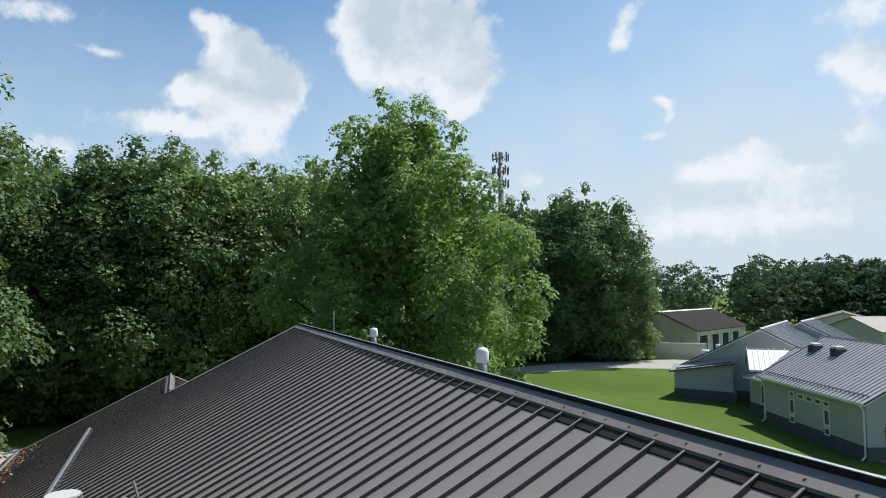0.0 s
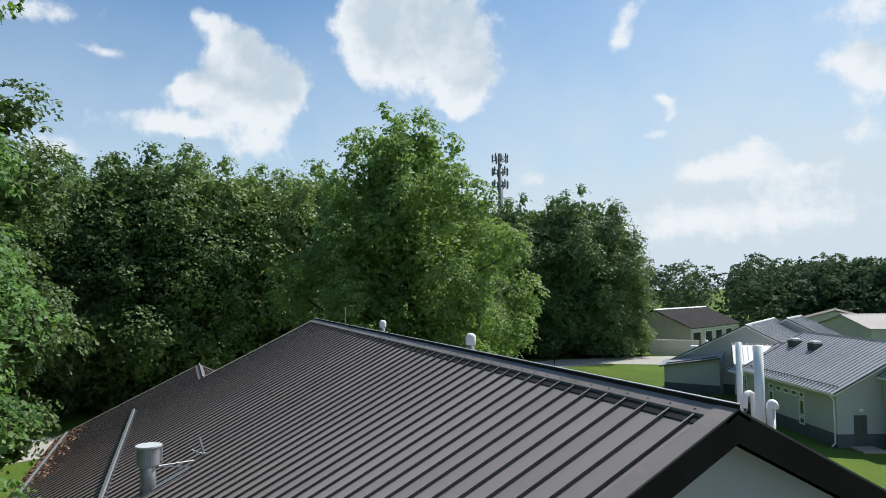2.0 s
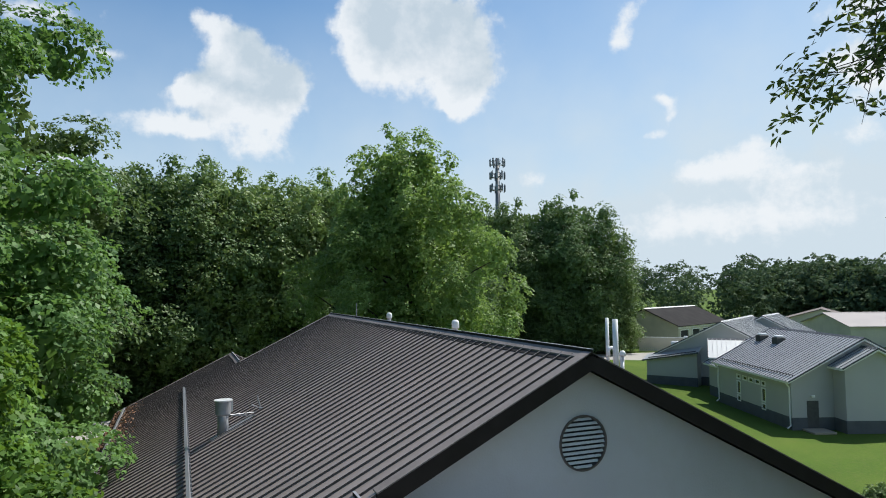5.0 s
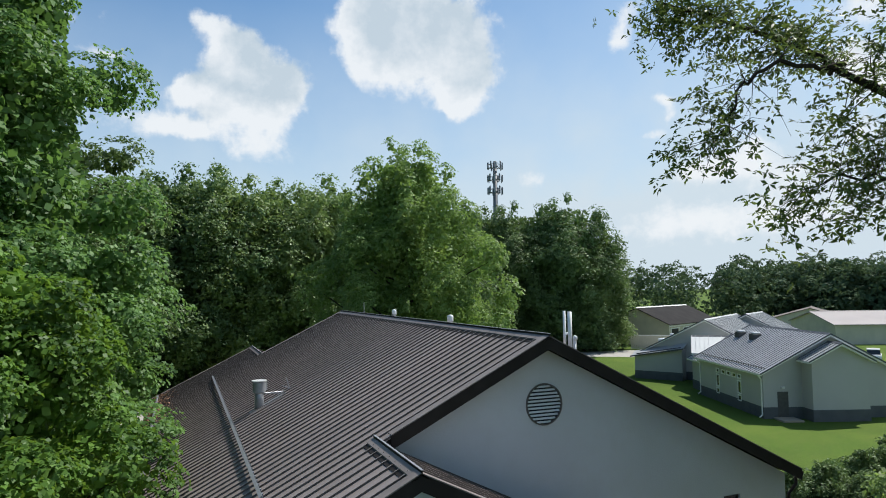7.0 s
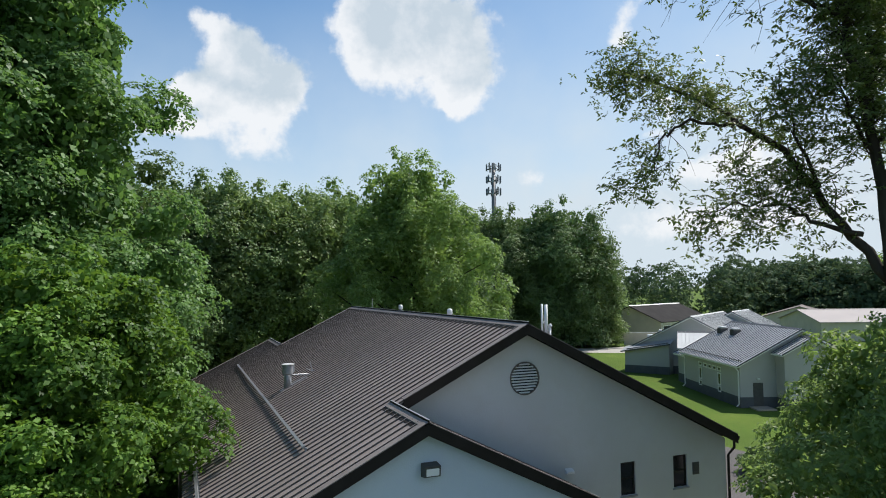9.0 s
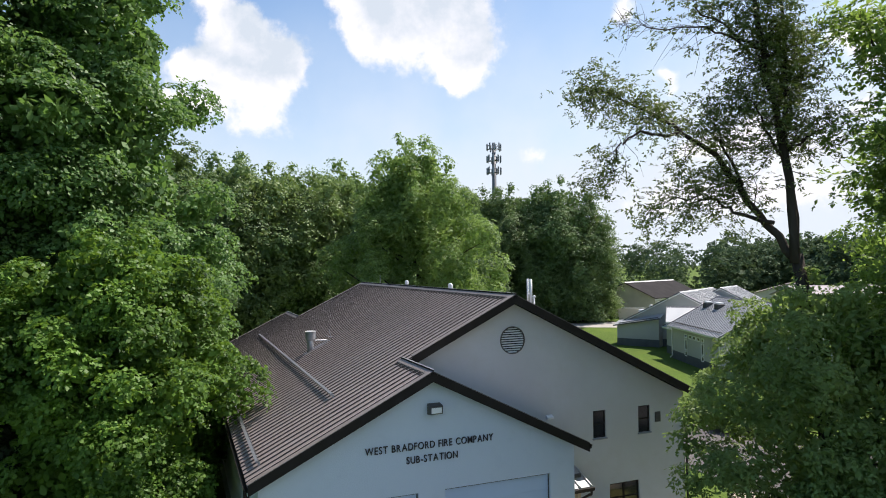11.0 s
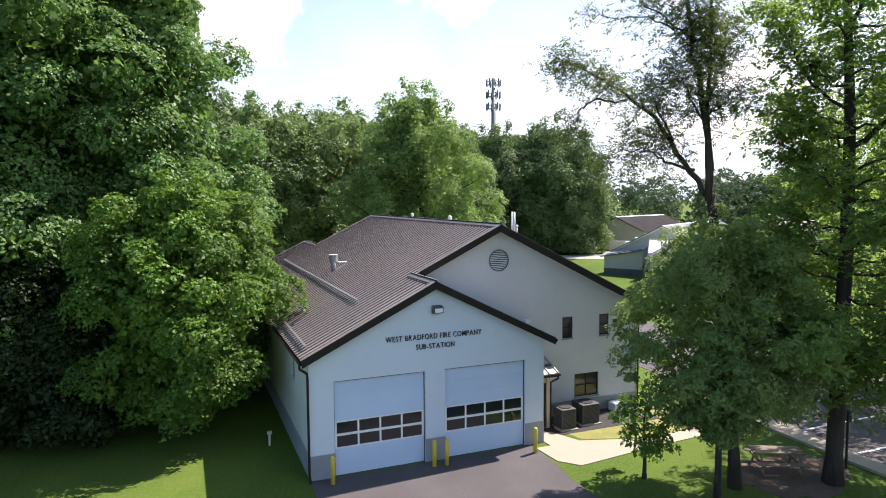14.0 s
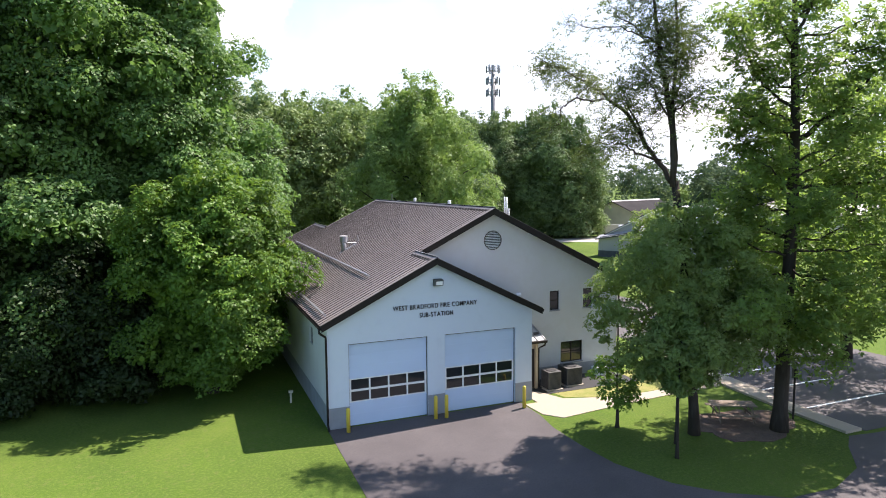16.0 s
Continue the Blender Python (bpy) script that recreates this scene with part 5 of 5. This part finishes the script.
make_tree("oak_tree", (30.6, -1.2, 0), 18.0, 1.8, 5.2, 90, 1.2, 0.40, 11, 0.18, L_OAK2, 0.26, 37, "globe", 16, label="leafy oak beside the parking lot", fill=0.3)
make_tree("oak_tree", (25.8, -9.6, 0), 13.0, 3.6, 3.9, 46, 1.3, 0.38, 14, 0.18, L_OAK2, 0.22, 38, "oval", 14, label="leafy oak at the edge of the parking lot", fill=0.3)
make_tree("shrub", (11.6, -4.6, 0), 3.5, 0.8, 1.3, 26, 0.36, 0.2, 11, 0.12, L_MAPLE, 0.09, 39, "oval", 10, fill=0.25, label="small bright shrub beside the footpath")

for x, y, h, r, sd in ((29.2, 12.6, 1.5, 1.0, 71), (30.6, 12.0, 1.8, 1.1, 72), (32.0, 12.6, 1.6, 1.1, 73), (33.4, 12.0, 2.1, 1.3, 74), (34.9, 11.6, 2.4, 1.4, 75), (31.6, 10.6, 1.5, 0.9, 76), (36.4, 12.4, 2.6, 1.5, 77)):
    make_tree("bush", (x, y, 0), h, 0.05, r, 26, 0.4, 0.2, 8, 0.12, L_DARK, 0.03, sd, "skirt", 8, label="rounded green bush beside the parking lot")["group"] = "bushes beside the lot"

# woods behind: a few kinds, repeated; each row gives place and height
kinds = []
for mat, rad, prof, seed, lump in ((L_FOREST, 5.4, "dome", 51, 1.7), (L_FOREST, 5.0, "oval", 53, 1.6), (L_DARK, 5.8, "dome", 52, 1.8), (L_DARK, 6.6, "dome", 55, 2.0), (L_SHADED_WOODS, 5.6, "dome", 56, 1.8), (L_FOREST, 4.6, "skirt", 57, 1.5)):
    t = make_tree("forest_tree", (0, 0, -60), 22.0, 0.5, rad, 64, lump * 1.05, 0.60, 8, 0.30, mat, 0.32, seed, prof, 12, label="tall deciduous tree in the woods", slim=0.7, fine=True, core=0.74, squash=1.05)
    t["group"] = "trees of the woods"
    kinds.append(t)
rng = np.random.default_rng(77)
EDGE = [(-13.4, 59.5, 21.5, 4), (-10.2, 60.3, 21.0, 2), (-6.9, 60.9, 21.2, 4), (-3.4, 62.4, 22.6, 2), (0.2, 61.0, 23.2, 4), (3.4, 62.2, 24.2, 2), (7.2, 61.2, 22.9, 0), (10.6, 62.4, 22.2, 1), (13.8, 61.0, 22.0, 0), (17.7, 63.0, 23.2, 1), (22.5, 62.0, 21.5, 0), (27.5, 62.5, 21.0, 1), (32.5, 66.0, 20.5, 2), (38.0, 72.0, 21.5, 2)]
CLUMP = [(44.5, 88.0, 23.6, 2), (49.4, 86.5, 24.4, 2), (53.2, 85.6, 24.8, 3), (58.1, 83.4, 24.6, 2), (61.4, 82.0, 26.0, 3), (64.8, 80.6, 22.6, 2), (67.6, 78.9, 12.0, 5), (63.2, 79.8, 9.0, 5), (68.6, 80.6, 15.0, 0), (55.4, 81.6, 8.5, 2)]
BACK = [(-40, 54, 21, 4), (-33, 52, 22, 2), (-26, 34, 21, 4), (-22, 46, 22, 2), (-15, 40, 22, 4), (-19, 57, 22, 2), (-27, 66, 23, 1), (-9, 73, 25.0, 0), (-2, 74, 25.5, 1), (5, 75, 26.0, 0), (12, 74, 25.5, 1), (19, 76, 26.0, 0), (26, 77, 25.0, 1), (33, 82, 24.5, 2), (40, 90, 24.5, 3), (48, 96, 25.5, 2), (56, 95, 25.0, 3), (64, 90, 23.0, 2), (71, 87, 19.0, 0)]
for x, y, top, kind in EDGE + CLUMP + BACK:
    s = top / 22.0
    c = copy_thing(kinds[kind], pose(x, y, 0, 0, 0, rng.uniform(0, 360)))
    wide = max(s, 0.62) * rng.uniform(0.95, 1.1) if top > 12 else s * 1.25
    c.scale = (wide, wide, s)
for t in kinds:
    for o in list(t.children_recursive) + [t]:
        bpy.data.objects.remove(o)

# far woods to the horizon, on ground that rises slowly
cs, ns, ds, ss = [], [], [], []
for i in range(210):
    a = radians(rng.uniform(28, 76))
    d = rng.uniform(128, 300) if i > 130 else rng.uniform(120, 150)
    x, y = d * math.sin(a) + 5, d * math.cos(a)
    if x > 60 and d < 165 and a > radians(48):
        d += 60
        x, y = d * math.sin(a) + 5, d * math.cos(a)
    if 55 < x < 150 and 50 < y < 116:
        continue
    top = 10.5 + d * rng.uniform(0.026, 0.047)
    _, _, (p, nn, dd, sz) = lumpy_crown(rng, 0.5, top, rng.uniform(5.0, 7.5), PROFILE["dome"], 28, 2.2, 1.3, 7, 0.88, i)
    cs.append(p + np.array([x, y, 0]))
    ns.append(nn)
    ds.append(dd)
    ss.append(sz)
far = new("far_woods", leaf_mesh("far_woods", np.concatenate(cs), np.concatenate(ns), np.concatenate(ss), L_FAR, rng, 0.8, True, np.concatenate(ds)))
tagged(far, "distant green woods along the horizon", "woods", kind="stuff")


# ---- neighbouring buildings ----
def frame_of(origin, direction):
    """A ground frame at origin whose y axis runs along direction."""
    d = Vector((direction[0], direction[1], 0)).normalized()
    return Matrix(((d.y, d.x, 0, origin[0]), (-d.x, d.y, 0, origin[1]), (0, 0, 1, 0), (0, 0, 0, 1)))


def gable_house(name, m, length, width, eave, ridge, wall_mat, roof_mat, label, over=0.4, rib=0.42, plinth=0.9, category="building", trim=None, holes=(), bays=(), rib_shade=True):
    """Local x across the gable, y along the ridge. holes: windows in the long wall at x = 0."""
    house = new(name)
    house.matrix_world = m
    tagged(house, label, category)
    s = (ridge - eave) / (width / 2)
    bm = bmesh.new()
    pierced(bm, [[(0, 0), (width, 0), (width, eave), (width / 2, ridge), (0, eave)]], lambda u, v: (u, 0, v - 0.05), (0, 0.25, 0))
    part("gable_wall", bm, wall_mat, house)
    bm = bmesh.new()
    pierced(bm, [[(0, 0), (width, 0), (width, eave), (width / 2, ridge), (0, eave)]], lambda u, v: (u, length - 0.25, v - 0.05), (0, 0.25, 0))
    part("gable_wall", bm, wall_mat, house)
    bm = bmesh.new()
    pierced(bm, [rect(0.25, length - 0.25, 0, eave - 0.05)] + [rect(*h) for h in holes], lambda u, v: (0, u, v), (0.25, 0, 0))
    part("side_wall", bm, wall_mat, house)
    bm = bmesh.new()
    pierced(bm, [rect(0.25, length - 0.25, 0, eave - 0.05)] + [rect(*h) for h in bays], lambda u, v: (width - 0.25, u, v), (0.25, 0, 0))
    part("side_wall", bm, wall_mat, house)
    for h in bays:
        # dark sheet behind the opening imitates the bay's unlit inside
        bm = bmesh.new()
        box(bm, width - 0.22, width - 0.16, h[0] - 0.02, h[1] + 0.02, h[2], h[3] + 0.02)
        part("bay_door", bm, M_DARK, house, "dark panel standing in for the unlit inside of an open bay")
        bm = bmesh.new()
        for a in ((h[0] - 0.15, h[0], h[2], h[3]), (h[1], h[1] + 0.15, h[2], h[3]), (h[0] - 0.15, h[1] + 0.15, h[3], h[3] + 0.15)):
            box(bm, width, width + 0.03, a[0], a[1], a[2], a[3])
        part("bay_frame", bm, M_WHITE, house)
    if bays:
        bm = bmesh.new()
        box(bm, width, width + 0.04, 0.0, length, eave - 0.55, eave - 0.12)
        part("fascia", bm, M_WHITE, house, "white painted fascia board")
    if plinth:
        bm = bmesh.new()
        for a in ((-0.02, width + 0.02, -0.02, 0.0), (-0.02, width + 0.02, length, length + 0.02), (-0.02, 0.0, 0, length), (width, width + 0.02, 0, length)):
            box(bm, *a, 0, plinth)
        part("plinth", bm, M_PLINTH2, house)
    for h in holes:
        win = new("window")
        win.parent = house
        bm = bmesh.new()
        for a in ((h[0], h[1], h[2], h[2] + 0.09), (h[0], h[1], h[3] - 0.09, h[3]), (h[0], h[0] + 0.09, h[2] + 0.09, h[3] - 0.09), (h[1] - 0.09, h[1], h[2] + 0.09, h[3] - 0.09)):
            box(bm, -0.03, 0.1, a[0], a[1], a[2], a[3])
        part("frame", bm, M_WHITE, win)
        bm = bmesh.new()
        box(bm, 0.04, 0.06, h[0] + 0.05, h[1] - 0.05, h[2] + 0.05, h[3] - 0.05)
        part("pane", bm, M_GLASS, win)
    # roof: one object a panel where ribs show, else two slopes
    xe0, xe1 = -over, width + over
    z0 = eave - s * over
    if rib:
        # the dark second colour paints the shaded side of every rib
        left = pan_mesh(xe0, z0 + 0.08, width / 2, ridge + 0.08, rib, name + "_panel", roof_mat, 0.06, side_shade=M_RIBSHADE_TRIM if rib_shade else None)
        right = pan_mesh(xe1, z0 + 0.08, width / 2, ridge + 0.08, rib, name + "_panel", roof_mat, 0.06, side_shade=M_RIBSHADE_TRIM if rib_shade else None)
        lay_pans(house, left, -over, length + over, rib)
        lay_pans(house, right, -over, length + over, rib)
    bm = bmesh.new()
    t = 0.16
    extruded(bm, [(xe0, -over, z0 + 0.07), (width / 2, -over, ridge + 0.07), (xe1, -over, z0 + 0.07), (xe1, -over, z0 - t + 0.1), (width / 2, -over, ridge - t + 0.06), (xe0, -over, z0 - t + 0.1)], (0, length + 2 * over, 0))
    part("roof_deck", bm, M_WHITE if rib else roof_mat, house)
    bm = bmesh.new()
    w = 0.2
    extruded(bm, [(width / 2 - w, -over, ridge + 0.10 - s * w), (width / 2, -over, ridge + 0.16), (width / 2 + w, -over, ridge + 0.10 - s * w), (width / 2, -over, ridge + 0.09)], (0, length + 2 * over, 0))
    part("ridge_cap", bm, trim or (M_RIBSHADE_TRIM if rib else roof_mat), house)
    if rib:
        for y in (-over - 0.03, length + over):
            for xa in (xe0, xe1):
                bm = bmesh.new()
                extruded(bm, [(xa, y, z0 + 0.03), (width / 2, y, ridge + 0.03), (width / 2, y, ridge + 0.15), (xa, y, z0 + 0.15)], (0, 0.03, 0))
                part("rake_trim", bm, M_RIBSHADE_TRIM, house)
    return house


AX = (0.36, 0.933)
A0 = frame_of((43.6, 27.1), AX)
holes_a = [(y, y + 0.68, z0, z1) for y in (3.62, 7.72) for z0, z1 in ((0.74, 1.26), (1.34, 2.46), (2.58, 3.0))] + [(y, y + 0.80, 2.58, 3.0) for y in (4.50, 5.52, 6.54)]
hall = gable_house("school_hall", A0, 12.0, 10.6, 3.65, 6.5, M_SIDING, M_LROOF, "pale grey low hall with ribbed metal roof", holes=holes_a)
entry = gable_house("gabled_entry", A0 @ Matrix.Translation((3.1, -1.4, 0)), 1.9, 4.4, 4.70, 5.88, M_SIDING, M_LROOF, "pale gabled projection at the end of the hall")
link = gable_house("link_wing", A0 @ Matrix.Translation((0.9, 12.0, 0)), 4.0, 8.8, 3.1, 5.3, M_SIDING, M_LROOF, "low connecting wing with metal roof", holes=[(1.6, 2.2, 1.0, 2.6)])
B0 = frame_of((55.0, 44.7), (0.84, 0.53)) @ Matrix.Translation((-7.5, 0, 0))
wing = gable_house("school_wing", B0, 16.0, 15.0, 2.75, 6.65, M_SIDING, M_LROOF, "wide pale wing with grey metal gable roof", trim=M_SILVER, rib_shade=False)
gable_house("school_wing", frame_of((67.3, 50.4), (0.87, 0.49)) @ Matrix.Translation((-6.0, 0, 0)), 8.0, 12.0, 3.6, 6.75, M_SIDING, M_LROOF, "wide pale wing with grey metal gable roof", trim=M_SILVER, rib_shade=False)
C0 = frame_of((80.0, 78.9), (0.92, 0.39)) @ Matrix.Translation((-12.1, 0, 0))
gable_house("garage_depot", C0, 20.0, 12.1, 3.9, 6.6, M_CREAM, M_SHINGLE, "cream garage building with dark roof and open bays", rib=0, plinth=0, trim=M_WHITE, bays=[(0.9, 3.9, 0.05, 3.0), (5.6, 8.4, 0.05, 3.0), (9.8, 12.6, 0.05, 3.0), (14.2, 17.0, 0.05, 3.0)])
fence = empty("board_fence", (71.7, 78.8, 0), math.degrees(math.atan2(-4.4, 5.1)))
tagged(fence, "cream board fence with white top rail", "fence")
for k in range(24):
    bm = bmesh.new()
    box(bm, k * 0.30 + 0.01, k * 0.30 + 0.29, -0.02 - 0.015 * (k % 2), 0.02, 0.05, 2.25)
    part("board", bm, M_CREAM, fence)
bm = bmesh.new()
box(bm, 0, 7.2, -0.06, 0.06, 2.25, 2.36)
part("top_rail", bm, M_WHITE, fence)
D0 = frame_of((110, 75.1), (0.9, -0.43)) @ Matrix.Translation((-8, 0, 0))
far_hall = gable_house("far_hall", D0, 34.0, 16.0, 3.5, 5.4, M_CREAM, M_TANROOF, "large tan-roofed building in the distance", rib=0, plinth=0)

far_house = gable_house("far_house", frame_of((131, 92), (0.8, 0.6)) @ Matrix.Translation((-8, 0, 0)), 14.0, 16.0, 2.8, 5.2, M_CREAM, M_BROWNROOF, "low brown-roofed house in front of the far woods", rib=0, plinth=0)
lobby = gable_house("lobby", frame_of((50.6, 41.6), (0.72, -0.69)) @ Matrix.Translation((-4.0, 0, 0)), 5.0, 4.4, 3.75, 5.1, M_SIDING, M_SILVER, "small lobby with shiny metal roof between the wings", plinth=0)

bm = bmesh.new()
pierced(bm, [[(0.0, 0.0), (5.3, 0.0), (5.3, 3.40), (0.0, 2.45)]], lambda u, v: (u, -1.5, v), (0, 1.45, 0))
part("lean_to_wall", bm, M_SIDING, wing)
bm = bmesh.new()
extruded(bm, [(-0.4, -1.8, 2.42), (5.5, -1.8, 3.48), (5.5, -0.03, 3.95), (-0.4, -0.03, 2.90)], (0, 0, 0.10))
part("lean_to_roof", bm, M_LROOF, wing, "low grey metal lean-to roof")
bm = bmesh.new()
extruded(bm, [(-0.42, -1.83, 2.40), (5.5, -1.83, 3.46), (5.5, -1.83, 3.62), (-0.42, -1.83, 2.56)], (0, 0.03, 0))
part("lean_to_trim", bm, M_RIBSHADE_TRIM, wing)
bm = bmesh.new()
tube(bm, [(0.2, -1.45, 2.78), (5.2, -1.45, 3.68)], 0.05, 6)
for k in range(12):
    x = 0.3 + k * 0.43
    box(bm, x - 0.03, x + 0.03, -1.49, -1.41, 2.55 + 0.18 * x, 2.80 + 0.18 * x)
part("lean_to_snow_guard", bm, M_RIBSHADE_TRIM, wing, "dark snow guard on the lean-to roof")
bm = bmesh.new()
box(bm, -0.02, 5.32, -1.52, -1.5, 0.0, 0.9)
part("lean_to_plinth", bm, M_PLINTH2, wing)


def parked_car(x, y, turn, paint, label):
    """Local x forward."""
    car = empty("parked_car", (x, y, 0), turn)
    tagged(car, label, "car", "cars by the far hall")
    bm = bmesh.new()
    extruded(bm, [(-2.3, -0.9, 0.35), (2.3, -0.9, 0.35), (2.35, -0.9, 0.80), (1.1, -0.9, 1.02), (-2.25, -0.9, 1.05)], (0, 1.8, 0))
    bmesh.ops.bevel(bm, geom=list(bm.edges), offset=0.07, segments=2, affect="EDGES", clamp_overlap=True)
    part("body", bm, paint, car, "", True)
    bm = bmesh.new()
    extruded(bm, [(-2.1, -0.78, 1.03), (1.0, -0.78, 1.01), (0.3, -0.72, 1.62), (-1.8, -0.72, 1.66)], (0, 1.5, 0))
    part("cabin", bm, M_GLASS, car, "dark car windows")
    bm = bmesh.new()
    box(bm, -1.85, 0.32, -0.74, 0.80, 1.64, 1.72, 0.03)
    part("roof", bm, paint, car)
    for wx in (-1.45, 1.45):
        for wy in (-0.92, 0.74):
            bm = bmesh.new()
            tube(bm, [(wx, wy, 0.34), (wx, wy + 0.18, 0.34)], 0.34, 16)
            part("wheel", bm, M_DARK, car)
    return car


M_CARWHITE = material("white_car_paint", (0.75, 0.75, 0.75), 0.25, vary=((1.5, (0.70, 0.70, 0.70), 0.4, 0.4, 0.7),), coat=0.5)
parked_car(88.5, 49.0, 35, M_CARWHITE, "white sport utility car parked beyond the hall")
parked_car(92.0, 46.0, 35, material("silver_car_paint", (0.42, 0.43, 0.45), 0.3, 0.4, coat=0.5), "silver car parked beyond the hall")


def roof_curb(x, y):
    z = 3.65 + (6.5 - 3.65) / 5.3 * x
    c = new("roof_ventilator")
    c.matrix_world = A0 @ Matrix.Translation((x, y, z))
    tagged(c, "square roof ventilator on a dark curb", "roof ventilator", "ventilators on the hall")
    bm = bmesh.new()
    box(bm, -0.4, 0.4, -0.4, 0.4, -0.2, 0.45, 0.03)
    part("curb", bm, M_GREYBOX, c)
    bm = bmesh.new()
    box(bm, -0.3, 0.3, -0.3, 0.3, 0.45, 0.62, 0.05)
    part("cap", bm, M_PVC, c, "pale metal cap")


roof_curb(3.6, 10.9)
roof_curb(3.6, 8.1)


def gutter_spout(x, y, top):
    bm = bmesh.new()
    tube(bm, [(-0.3, 0, top), (-0.3, 0, top - 0.15), (-0.06, 0, top - 0.45), (-0.06, 0, 0.3), (-0.3, 0, 0.1)], 0.06, 8)
    ob = part("downspout", bm, M_WHITE, hall)
    ob.matrix_local = Matrix.Translation((x, y, 0))


gutter_spout(0, 0.15, 3.5)
gutter_spout(0, 11.8, 3.5)
bm = bmesh.new()
box(bm, 1.1, 1.95, -0.03, 0.02, 0.05, 2.1, 0.01)
part("door", bm, M_GREYBOX, hall, "dark grey end door")
bm = bmesh.new()
box(bm, 0.7, 2.3, -1.5, -0.02, 0.0, 0.14, 0.02)
part("step", bm, M_CONCRETE, hall, "concrete doorstep")
bm = bmesh.new()
box(bm, 1.4, 1.65, -0.16, -0.02, 2.35, 2.5, 0.02)
part("door_lamp", bm, M_WHITE, hall)
for x, y0, y1 in ((0.15, 0.0, 12.0),):
    z = 3.65 + 0.54 * x + 0.12
    bm = bmesh.new()
    tube(bm, [(x, y0, z + 0.10), (x, y1, z + 0.10)], 0.03, 6)
    n = int((y1 - y0) / 0.42)
    for k in range(n):
        box(bm, x - 0.03, x + 0.03, y0 + k * 0.42, y0 + k * 0.42 + 0.05, z - 0.08, z + 0.12)
    part("snow_guard", bm, M_GREYBOX, hall, "dark snow guard along the eave")
for x, y, r in ((2.2, 1.6, 0.35), (3.4, 1.5, 0.18)):
    z = 2.75 + (6.65 - 2.75) / 7.5 * x
    bm = bmesh.new()
    box(bm, -r, r, -r, r, -0.2, 0.5, 0.05)
    ob = part("roof_box", bm, M_PVC)
    ob.matrix_world = B0 @ Matrix.Translation((x, y, z))
    tagged(ob, "small white vent box on the wing roof", "roof ventilator")
bm = bmesh.new()
tube(bm, [(0, 0, 0), (0, 0, 2.2)], 0.05, 6)
ob = part("gate_post", bm, M_TRIM)
ob.location = (50.5, 72.2, 0)
tagged(ob, "dark post beside the gravel road", "post")

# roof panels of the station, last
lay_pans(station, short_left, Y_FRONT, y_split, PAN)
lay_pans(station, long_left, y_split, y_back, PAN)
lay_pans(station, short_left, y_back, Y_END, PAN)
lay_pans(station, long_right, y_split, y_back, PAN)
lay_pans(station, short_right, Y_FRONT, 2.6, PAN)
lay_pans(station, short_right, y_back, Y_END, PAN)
